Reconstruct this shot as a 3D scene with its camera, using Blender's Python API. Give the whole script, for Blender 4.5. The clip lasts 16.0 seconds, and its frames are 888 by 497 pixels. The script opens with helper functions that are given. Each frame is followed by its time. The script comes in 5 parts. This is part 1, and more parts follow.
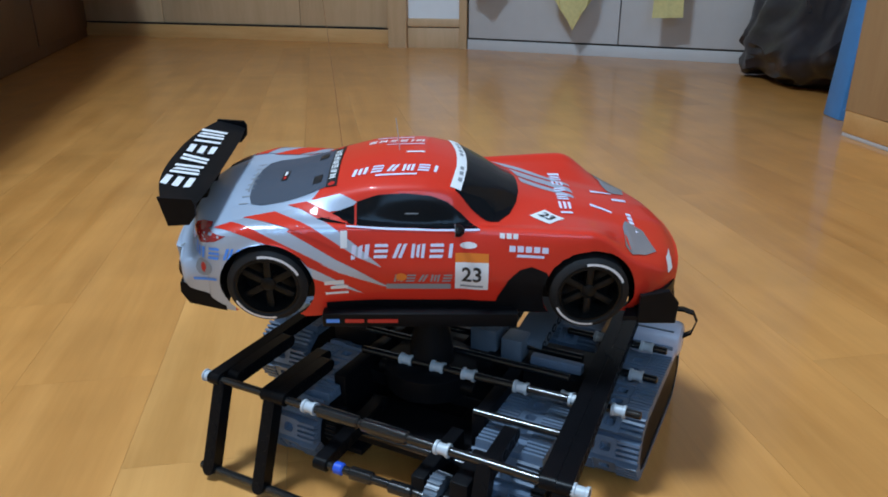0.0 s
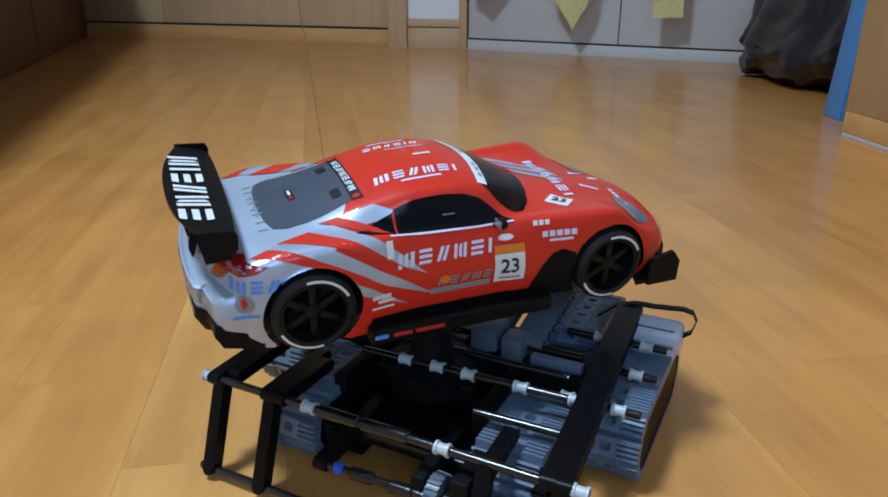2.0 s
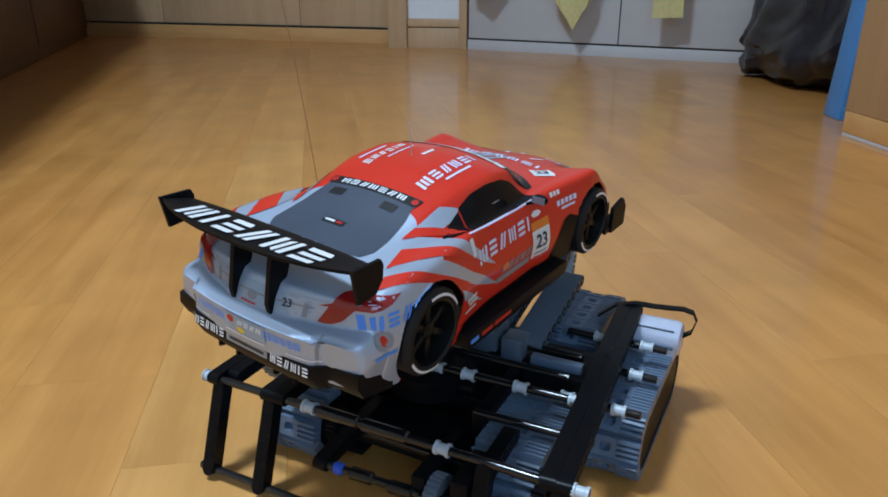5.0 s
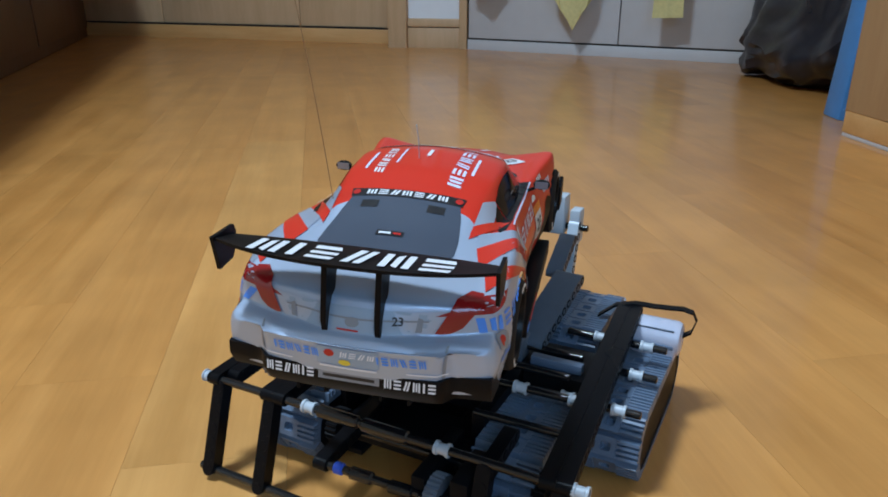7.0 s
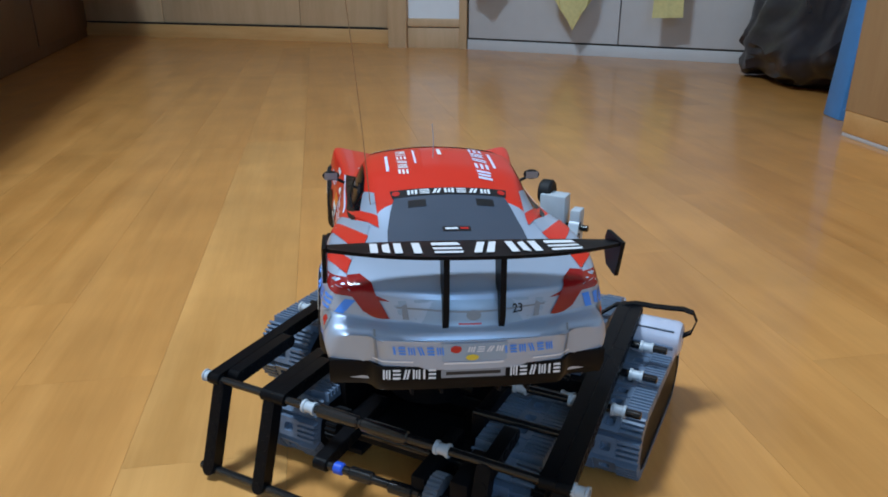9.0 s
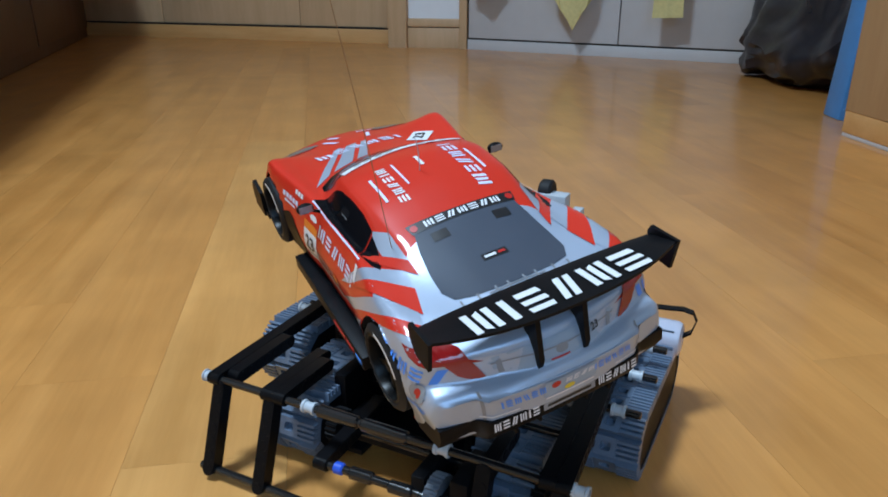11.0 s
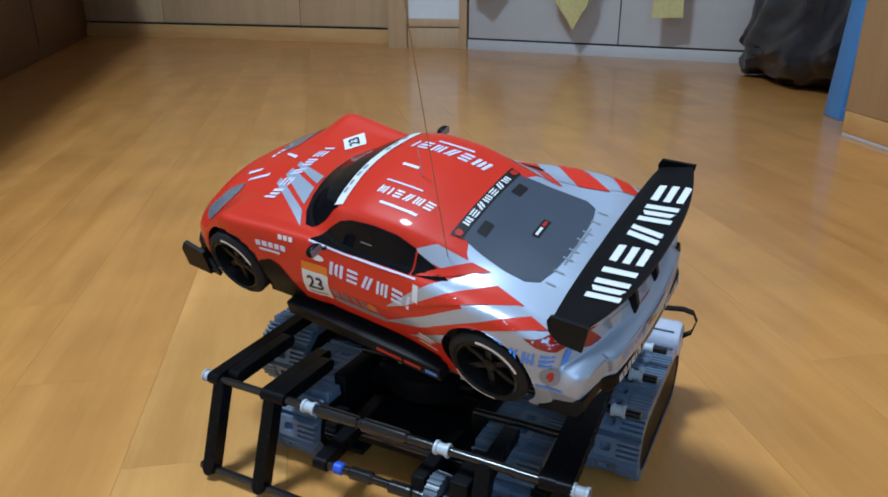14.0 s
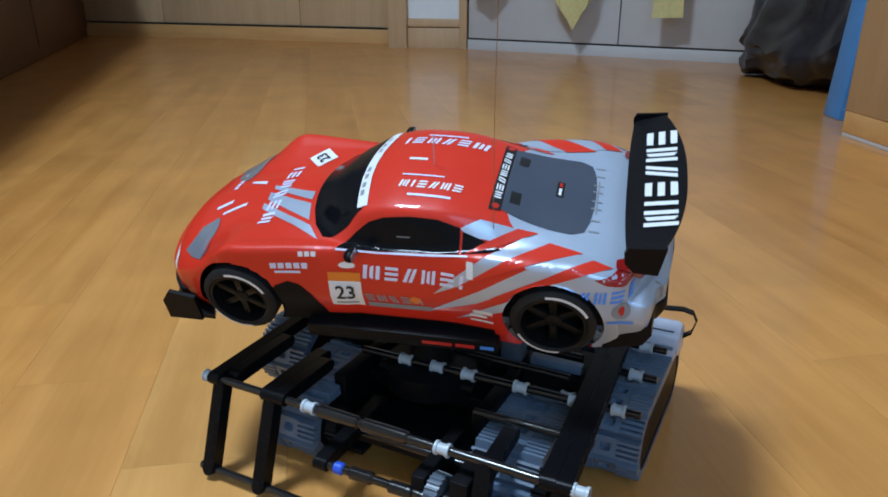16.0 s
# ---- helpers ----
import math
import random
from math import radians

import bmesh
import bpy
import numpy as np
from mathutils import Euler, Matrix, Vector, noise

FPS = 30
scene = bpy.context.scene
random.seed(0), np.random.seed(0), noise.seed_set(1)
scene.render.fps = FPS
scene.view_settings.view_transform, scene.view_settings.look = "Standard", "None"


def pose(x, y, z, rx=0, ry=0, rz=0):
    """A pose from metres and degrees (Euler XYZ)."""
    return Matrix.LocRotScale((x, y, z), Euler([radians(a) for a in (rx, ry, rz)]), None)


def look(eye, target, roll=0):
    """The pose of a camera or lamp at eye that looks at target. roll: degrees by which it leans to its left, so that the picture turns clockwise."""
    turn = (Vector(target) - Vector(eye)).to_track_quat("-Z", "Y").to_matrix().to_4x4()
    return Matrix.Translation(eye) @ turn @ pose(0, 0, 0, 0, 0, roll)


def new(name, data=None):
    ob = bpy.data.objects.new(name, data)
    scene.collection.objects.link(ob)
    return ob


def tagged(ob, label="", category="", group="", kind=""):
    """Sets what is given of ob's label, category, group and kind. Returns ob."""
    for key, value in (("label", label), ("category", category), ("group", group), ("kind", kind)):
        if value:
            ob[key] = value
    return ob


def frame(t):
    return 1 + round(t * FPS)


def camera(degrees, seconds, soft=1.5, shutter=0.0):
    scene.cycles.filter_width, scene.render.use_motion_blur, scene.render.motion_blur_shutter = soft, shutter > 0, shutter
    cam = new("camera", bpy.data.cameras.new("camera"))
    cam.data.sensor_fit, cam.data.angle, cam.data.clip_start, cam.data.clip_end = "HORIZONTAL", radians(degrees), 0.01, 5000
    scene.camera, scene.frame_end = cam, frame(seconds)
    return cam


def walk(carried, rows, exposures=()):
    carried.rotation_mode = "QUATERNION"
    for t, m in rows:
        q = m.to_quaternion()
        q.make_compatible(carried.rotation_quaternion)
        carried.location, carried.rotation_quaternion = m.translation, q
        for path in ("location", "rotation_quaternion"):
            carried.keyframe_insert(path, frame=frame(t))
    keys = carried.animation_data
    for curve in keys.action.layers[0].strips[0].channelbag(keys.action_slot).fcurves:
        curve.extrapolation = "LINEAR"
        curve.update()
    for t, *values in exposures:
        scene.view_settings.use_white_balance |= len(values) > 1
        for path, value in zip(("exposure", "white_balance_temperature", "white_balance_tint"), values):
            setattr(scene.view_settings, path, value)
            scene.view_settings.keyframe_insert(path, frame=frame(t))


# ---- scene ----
cam = camera(62.98, 16.0, soft=1.8)
CAM = look((0, 0, 0.28), (0, 1, 0.28 - math.tan(radians(21))))
walk(cam, [(0, CAM), (16, CAM)])

# ---- light ----
world = bpy.data.worlds.new("room_dusk")
scene.world = world
world.use_nodes = True
world.node_tree.nodes["Background"].inputs[0].default_value = (0.9, 0.85, 0.8, 1)
world.node_tree.nodes["Background"].inputs[1].default_value = 0.02
scene.view_settings.exposure = 0.0


def area_lamp(name, x, y, z, sx, sy, watts, colour, turn=(0, 0, 0), shape="RECTANGLE"):
    data = bpy.data.lights.new(name, "AREA")
    data.shape, data.size, data.size_y, data.energy, data.color = shape, sx, sy, watts, colour
    ob = new(name, data)
    ob.matrix_world = pose(x, y, z, *turn)
    return ob


area_lamp("ceiling_lamp_light", -0.72, 0.25, 2.26, 0.42, 0.42, 62, (0.63, 0.84, 1.06), shape="DISK")
# added bluish fill from behind the camera; its window is only assumed
area_lamp("rear_fill_light", 0.35, -1.58, 1.35, 1.3, 1.0, 21.0, (0.35, 0.66, 1.08), (90, 0, 0))


# ---- materials ----
def mat(name):
    m = bpy.data.materials.new(name)
    m.use_nodes = True
    nt = m.node_tree
    return m, nt, nt.nodes["Principled BSDF"]


def node(nt, kind, **values):
    n = nt.nodes.new(kind)
    for k, v in values.items():
        n.inputs[k].default_value = v
    return n


def plain(name, colour, rough=0.5, metal=0.0, vary=0.12, scale=60, bump=0.05, coat=0.0, shine=0.5):
    """Painted or moulded surface: slight mottling at two scales and a fine relief."""
    m, nt, b = mat(name)
    tc = node(nt, "ShaderNodeTexCoord")
    n1 = node(nt, "ShaderNodeTexNoise", Scale=scale, Detail=6)
    n2 = node(nt, "ShaderNodeTexNoise", Scale=scale * 0.12, Detail=3)
    nt.links.new(tc.outputs["Object"], n1.inputs["Vector"])
    nt.links.new(tc.outputs["Object"], n2.inputs["Vector"])
    add = node(nt, "ShaderNodeMath")
    add.operation = "ADD"
    nt.links.new(n1.outputs[0], add.inputs[0])
    nt.links.new(n2.outputs[0], add.inputs[1])
    ramp = node(nt, "ShaderNodeMapRange")
    ramp.inputs["From Min"].default_value, ramp.inputs["From Max"].default_value = 0.6, 1.4
    ramp.inputs["To Min"].default_value, ramp.inputs["To Max"].default_value = 1 - vary, 1 + vary
    nt.links.new(add.outputs[0], ramp.inputs["Value"])
    mul = node(nt, "ShaderNodeVectorMath")
    mul.operation = "SCALE"
    mul.inputs[0].default_value = colour
    nt.links.new(ramp.outputs[0], mul.inputs["Scale"])
    nt.links.new(mul.outputs[0], b.inputs["Base Color"])
    b.inputs["Roughness"].default_value = rough
    rr = node(nt, "ShaderNodeMapRange")
    rr.inputs["To Min"].default_value, rr.inputs["To Max"].default_value = max(rough - 0.1, 0.02), min(rough + 0.12, 1)
    nt.links.new(n2.outputs[0], rr.inputs["Value"])
    nt.links.new(rr.outputs[0], b.inputs["Roughness"])
    b.inputs["Metallic"].default_value = metal
    b.inputs["Specular IOR Level"].default_value = shine
    b.inputs["Coat Weight"].default_value = coat
    b.inputs["Coat Roughness"].default_value = 0.03
    if bump:
        bp = node(nt, "ShaderNodeBump", Strength=bump, Distance=0.001)
        nt.links.new(n1.outputs[0], bp.inputs["Height"])
        nt.links.new(bp.outputs[0], b.inputs["Normal"])
    return m


def wood(name, dark, light, rough, along=(1.0, 12.0, 12.0), scale=3.0, coat=0.0, tone=0.0, mottle=0.0):
    """Timber with long grain, broad tone changes and a different tone for each board."""
    m, nt, b = mat(name)
    tc = node(nt, "ShaderNodeTexCoord")
    info = node(nt, "ShaderNodeObjectInfo")
    shift = node(nt, "ShaderNodeVectorMath")
    shift.operation = "ADD"
    off = node(nt, "ShaderNodeMath")
    off.operation = "MULTIPLY"
    off.inputs[1].default_value = 37.0
    nt.links.new(info.outputs["Random"], off.inputs[0])
    nt.links.new(tc.outputs["Object"], shift.inputs[0])
    nt.links.new(off.outputs[0], shift.inputs[1])
    mp = node(nt, "ShaderNodeMapping")
    mp.inputs["Scale"].default_value = along
    nt.links.new(shift.outputs[0], mp.inputs["Vector"])
    n1 = node(nt, "ShaderNodeTexNoise", Scale=scale, Detail=8, Roughness=0.62, Distortion=0.4)
    n2 = node(nt, "ShaderNodeTexNoise", Scale=scale * 8, Detail=5, Roughness=0.7)
    nt.links.new(mp.outputs[0], n1.inputs["Vector"])
    nt.links.new(mp.outputs[0], n2.inputs["Vector"])
    mixn = node(nt, "ShaderNodeMath")
    mixn.operation = "MULTIPLY_ADD"
    mixn.inputs[1].default_value = 0.35
    nt.links.new(n2.outputs[0], mixn.inputs[0])
    nt.links.new(n1.outputs[0], mixn.inputs[2])
    tn = node(nt, "ShaderNodeMath")
    tn.operation = "MULTIPLY_ADD"
    tn.inputs[1].default_value = tone
    nt.links.new(info.outputs["Random"], tn.inputs[0])
    nt.links.new(mixn.outputs[0], tn.inputs[2])
    ramp = node(nt, "ShaderNodeValToRGB")
    ramp.color_ramp.elements[0].position, ramp.color_ramp.elements[1].position = 0.4, 0.98 + tone
    ramp.color_ramp.elements[0].color, ramp.color_ramp.elements[1].color = (*dark, 1), (*light, 1)
    nt.links.new(tn.outputs[0], ramp.inputs[0])
    n3 = node(nt, "ShaderNodeTexNoise", Scale=9.0, Detail=3, Roughness=0.5)
    nt.links.new(shift.outputs[0], n3.inputs["Vector"])
    blot = node(nt, "ShaderNodeMapRange")
    blot.inputs["From Min"].default_value, blot.inputs["From Max"].default_value = 0.3, 0.7
    blot.inputs["To Min"].default_value, blot.inputs["To Max"].default_value = 1 - mottle, 1 + mottle
    nt.links.new(n3.outputs[0], blot.inputs["Value"])
    mul = node(nt, "ShaderNodeVectorMath")
    mul.operation = "SCALE"
    nt.links.new(ramp.outputs[0], mul.inputs[0])
    nt.links.new(blot.outputs[0], mul.inputs["Scale"])
    nt.links.new(mul.outputs[0], b.inputs["Base Color"])
    rr = node(nt, "ShaderNodeMapRange")
    rr.inputs["To Min"].default_value, rr.inputs["To Max"].default_value = rough - 0.06, rough + 0.1
    nt.links.new(n1.outputs[0], rr.inputs["Value"])
    nt.links.new(rr.outputs[0], b.inputs["Roughness"])
    b.inputs["Coat Weight"].default_value = coat
    b.inputs["Coat Roughness"].default_value = 0.13
    bp = node(nt, "ShaderNodeBump", Strength=0.06, Distance=0.001)
    nt.links.new(n2.outputs[0], bp.inputs["Height"])
    nt.links.new(bp.outputs[0], b.inputs["Normal"])
    return m


M_FLOOR = wood("floor_wood", (0.450, 0.176, 0.038), (0.635, 0.282, 0.074), 0.36, along=(14.0, 1.0, 14.0), scale=2.2, coat=0.5, tone=0.26, mottle=0.10)
M_FLOOR_PALE = wood("pale_floor_wood", (0.510, 0.222, 0.054), (0.690, 0.335, 0.100), 0.36, along=(14.0, 1.0, 14.0), scale=2.2, coat=0.5, tone=0.2, mottle=0.12)
M_JOINT = plain("floor_joint", (0.48, 0.205, 0.045), 0.5)
M_DOOR = wood("door_veneer", (0.58, 0.37, 0.20), (0.72, 0.49, 0.285), 0.5, along=(9.0, 9.0, 1.0), scale=2.0)
M_TRIM = wood("trim_wood", (0.62, 0.31, 0.10), (0.76, 0.44, 0.18), 0.45, along=(1.0, 8.0, 8.0), scale=3.0)
M_POST = wood("post_wood", (0.52, 0.33, 0.17), (0.66, 0.43, 0.25), 0.5, along=(9.0, 9.0, 1.0), scale=3.0)
M_CUPB = wood("cabinet_wood", (0.085, 0.032, 0.010), (0.135, 0.055, 0.019), 0.45, along=(8.0, 8.0, 1.0), scale=2.5)
M_WHITE = plain("white_panel", (0.58, 0.56, 0.56), 0.45, vary=0.04, scale=20)
M_PAPER = plain("white_paper", (0.8, 0.8, 0.82), 0.8, vary=0.03, scale=30)
M_WALL = plain("wall_paper", (0.62, 0.58, 0.50), 0.85, vary=0.05, scale=40)
M_CEIL = plain("ceiling_board", (0.72, 0.70, 0.66), 0.9, vary=0.04, scale=20)
# near-black, so that the shade inside a gap is put into the colour
M_GAP_SHADE = plain("gap_shade", (0.02, 0.016, 0.012), 0.8)
M_CLOTH = plain("yellow_cloth", (0.66, 0.56, 0.25), 0.9, vary=0.15, scale=90, bump=0.3)
M_BAG = plain("bag_leather", (0.018, 0.018, 0.025), 0.30, vary=0.3, scale=50, bump=0.3)
M_BLUE = plain("blue_card", (0.07, 0.29, 0.70), 0.4, vary=0.08, scale=30)
M_CARD = wood("shelf_wood", (0.42, 0.24, 0.11), (0.54, 0.34, 0.17), 0.5, along=(9.0, 9.0, 1.0), scale=2.0)
M_BLACK = plain("black_plastic", (0.004, 0.004, 0.005), 0.3, vary=0.25, scale=120, bump=0.03, shine=0.13)
M_BLACK2 = plain("black_satin", (0.005, 0.005, 0.006), 0.42, vary=0.25, scale=120, shine=0.11)
M_GREY = plain("light_grey_plastic", (0.46, 0.50, 0.54), 0.32, vary=0.08, scale=150)
M_MGREY = plain("mid_grey_plastic", (0.11, 0.135, 0.17), 0.34, vary=0.1, scale=150)
M_DGREY = plain("tread_grey_plastic", (0.118, 0.158, 0.222), 0.30, vary=0.15, scale=150)
M_BLUEP = plain("blue_plastic", (0.02, 0.09, 0.55), 0.3)
M_MOTOR = plain("lavender_grey_plastic", (0.50, 0.51, 0.60), 0.28, vary=0.08, scale=150)
M_RED = plain("red_paint", (0.64, 0.030, 0.014), 0.45, vary=0.06, scale=30, bump=0.0, coat=0.5, shine=0.2)


def two_tone(name, front, back, split):
    """Race paint: one colour ahead of a slanting line, another behind it, under one clear coat."""
    m = plain(name, front, 0.42, vary=0.06, scale=30, bump=0.0, coat=0.45, shine=0.2)
    nt = m.node_tree
    b = nt.nodes["Principled BSDF"]
    tc = node(nt, "ShaderNodeTexCoord")
    sep = node(nt, "ShaderNodeSeparateXYZ")
    nt.links.new(tc.outputs["Object"], sep.inputs[0])
    k = node(nt, "ShaderNodeMath")
    k.operation = "MULTIPLY_ADD"
    k.inputs[1].default_value = -1.33
    nt.links.new(sep.outputs["Z"], k.inputs[0])
    nt.links.new(sep.outputs["X"], k.inputs[2])
    less = node(nt, "ShaderNodeMath")
    less.operation = "LESS_THAN"
    less.inputs[1].default_value = split
    nt.links.new(k.outputs[0], less.inputs[0])
    rear = node(nt, "ShaderNodeMath")
    rear.operation = "LESS_THAN"
    rear.inputs[1].default_value = -0.0985
    nt.links.new(sep.outputs["X"], rear.inputs[0])
    both = node(nt, "ShaderNodeMath")
    both.operation = "MAXIMUM"
    nt.links.new(less.outputs[0], both.inputs[0])
    nt.links.new(rear.outputs[0], both.inputs[1])
    less = both
    mix = node(nt, "ShaderNodeMix")
    mix.data_type = "RGBA"
    old = b.inputs["Base Color"].links[0].from_socket
    nt.links.new(less.outputs[0], mix.inputs["Factor"])
    nt.links.new(old, mix.inputs[6])
    mix.inputs[7].default_value = (*back, 1)
    nt.links.new(mix.outputs[2], b.inputs["Base Color"])
    met = node(nt, "ShaderNodeMath")
    met.operation = "MULTIPLY"
    met.inputs[1].default_value = 0.4
    nt.links.new(less.outputs[0], met.inputs[0])
    nt.links.new(met.outputs[0], b.inputs["Metallic"])
    return m


M_BODY = two_tone("body_paint", (0.64, 0.030, 0.014), (0.42, 0.49, 0.61), -0.153)
M_SILVER = plain("silver_paint", (0.44, 0.51, 0.63), 0.34, metal=0.4, vary=0.10, scale=30, bump=0.0, coat=0.4)
M_GLASS = plain("smoked_window", (0.004, 0.005, 0.007), 0.12, vary=0.2, scale=30, bump=0.0, shine=0.14)
M_REARW = plain("grey_window", (0.055, 0.066, 0.090), 0.48, vary=0.1, scale=30, bump=0.0, shine=0.3)
M_TYRE = plain("tyre_rubber", (0.012, 0.012, 0.013), 0.6, vary=0.3, scale=200, shine=0.25)
M_RIM = plain("dark_rim", (0.006, 0.006, 0.006), 0.3, shine=0.16)
M_DW = plain("decal_white", (0.75, 0.75, 0.77), 0.35, vary=0.03, bump=0.0)
M_DLIL = plain("decal_lilac_white", (0.66, 0.68, 0.86), 0.35, vary=0.03, bump=0.0)
M_DBLUE = plain("decal_blue", (0.08, 0.28, 0.82), 0.35, vary=0.03, bump=0.0)
M_DSKY = plain("decal_sky_blue", (0.14, 0.40, 0.80), 0.35, vary=0.05, bump=0.0)
M_AXLE = plain("polished_axle", (0.008, 0.008, 0.009), 0.14, vary=0.2, scale=120, bump=0.0, shine=0.7)
M_DBLK = plain("decal_black", (0.012, 0.012, 0.014), 0.35, vary=0.03, bump=0.0)
M_DRED = plain("decal_red", (0.5, 0.02, 0.015), 0.35, vary=0.05, bump=0.0)
M_DORANGE = plain("decal_orange", (0.75, 0.20, 0.02), 0.35, vary=0.05, bump=0.0)
M_DYEL = plain("decal_yellow", (0.75, 0.55, 0.05), 0.35, vary=0.05, bump=0.0)
M_DGRY = plain("decal_grey", (0.25, 0.26, 0.28), 0.35, vary=0.05, bump=0.0)
M_LAMP = plain("tail_lamp", (0.30, 0.012, 0.012), 0.15, bump=0.0, coat=0.6)
M_HEAD = plain("head_lamp", (0.24, 0.25, 0.29), 0.12, metal=0.3, bump=0.0, coat=0.8)
M_PANEL = plain("tail_panel_grey", (0.32, 0.40, 0.50), 0.35, metal=0.1, vary=0.08, bump=0.0)
M_WIRE = plain("antenna_wire", (0.34, 0.18, 0.08), 0.6)


# ---- building helpers ----
def set_smooth(me, angle=40):
    me.polygons.foreach_set("use_smooth", [True] * len(me.polygons))
    me.set_sharp_from_angle(angle=radians(angle))


def part(name, bm, material, parent=None, label="", m=None, angle=40):
    bmesh.ops.recalc_face_normals(bm, faces=bm.faces[:])
    me = bpy.data.meshes.new(name)
    bm.to_mesh(me)
    bm.free()
    me.materials.append(material)
    set_smooth(me, angle)
    ob = new(name, me)
    if m is not None:
        ob.matrix_basis = m
    if parent is not None:
        ob.parent = parent
    if label:
        ob["label"] = label
    return ob


def share(name, me, parent, m, label=""):
    ob = new(name, me)
    ob.matrix_basis = m
    ob.parent = parent
    if label:
        ob["label"] = label
    return ob


def empty(name, m, label, category, group="", kind=""):
    ob = new(name)
    ob.matrix_basis = m
    return tagged(ob, label, category, group, kind)


def box(bm, x0, x1, y0, y1, z0, z1, bevel=0.0, m=None):
    r = bmesh.ops.create_cube(bm, size=1)
    vs = r["verts"]
    for v in vs:
        v.co = Vector(((x0 + x1) / 2 + v.co.x * (x1 - x0), (y0 + y1) / 2 + v.co.y * (y1 - y0), (z0 + z1) / 2 + v.co.z * (z1 - z0)))
    if bevel:
        es = list({e for v in vs for e in v.link_edges})
        r = bmesh.ops.bevel(bm, geom=es, offset=bevel, segments=2, affect="EDGES", profile=0.5)
        vs = list({v for f in r["faces"] for v in f.verts} | {v for v in vs if v.is_valid})
    if m is not None:
        bmesh.ops.transform(bm, matrix=m, verts=vs)
    return vs


def turned(bm, profile, segs=24, m=None):
    """A body of revolution about x from (x, radius) points."""
    rings = []
    for x, r in profile:
        if r < 1e-6:
            rings.append([bm.verts.new((x, 0, 0))])
        else:
            rings.append([bm.verts.new((x, r * math.cos(2 * math.pi * i / segs), r * math.sin(2 * math.pi * i / segs))) for i in range(segs)])
    for a, b in zip(rings, rings[1:]):
        for i in range(segs):
            j = (i + 1) % segs
            if len(a) == 1 and len(b) == 1:
                continue
            if len(a) == 1:
                bm.faces.new((a[0], b[i], b[j]))
            elif len(b) == 1:
                bm.faces.new((a[i], b[0], a[j]))
            else:
                bm.faces.new((a[i], b[i], b[j], a[j]))
    vs = [v for r in rings for v in r]
    if m is not None:
        bmesh.ops.transform(bm, matrix=m, verts=vs)
    return vs


def rod(bm, a, b, r, segs=12, chamfer=0.0):
    a, b = Vector(a), Vector(b)
    d = b - a
    n = d.length
    c = chamfer or r * 0.25
    m = Matrix.Translation(a) @ d.to_track_quat("X", "Z").to_matrix().to_4x4()
    return turned(bm, [(0, 0), (0, r - c), (c, r), (n - c, r), (n, r - c), (n, 0)], segs, m)


def tube(bm, pts, r, segs=8):
    pts = [Vector(p) for p in pts]
    rings = []
    for i, p in enumerate(pts):
        d = (pts[min(i + 1, len(pts) - 1)] - pts[max(i - 1, 0)]).normalized()
        q = d.to_track_quat("X", "Z").to_matrix()
        rr = r(i / (len(pts) - 1)) if callable(r) else r
        rings.append([bm.verts.new(p + q @ Vector((0, rr * math.cos(2 * math.pi * k / segs), rr * math.sin(2 * math.pi * k / segs)))) for k in range(segs)])
    for a, b in zip(rings, rings[1:]):
        for k in range(segs):
            bm.faces.new((a[k], b[k], b[(k + 1) % segs], a[(k + 1) % segs]))
    bm.faces.new(rings[0])
    bm.faces.new(rings[-1][::-1])


def prism(bm, outline, y0, y1, m=None):
    """An outline in x, z pushed out along y."""
    a = [bm.verts.new((x, y0, z)) for x, z in outline]
    b = [bm.verts.new((x, y1, z)) for x, z in outline]
    bm.faces.new(a)
    bm.faces.new(b[::-1])
    for i in range(len(a)):
        j = (i + 1) % len(a)
        bm.faces.new((a[i], a[j], b[j], b[i]))
    if m is not None:
        bmesh.ops.transform(bm, matrix=m, verts=a + b)
    return a + b


# ---- the room ----
def slab(name, pts, z0, z1, material, label, category, kind="structure"):
    bm = bmesh.new()
    lo = [bm.verts.new((x, y, z0)) for x, y in pts]
    hi = [bm.verts.new((x, y, z1)) for x, y in pts]
    bm.faces.new(lo[::-1])
    bm.faces.new(hi)
    for i in range(len(lo)):
        j = (i + 1) % len(lo)
        bm.faces.new((lo[i], lo[j], hi[j], hi[i]))
    return tagged(part(name, bm, material), label, category, "", kind)


def wall_box(name, m, x0, x1, y0, y1, z0, z1, material, parent=None, bevel=0.0):
    bm = bmesh.new()
    box(bm, x0, x1, y0, y1, z0, z1, bevel)
    return part(name, bm, material, parent, m=m)


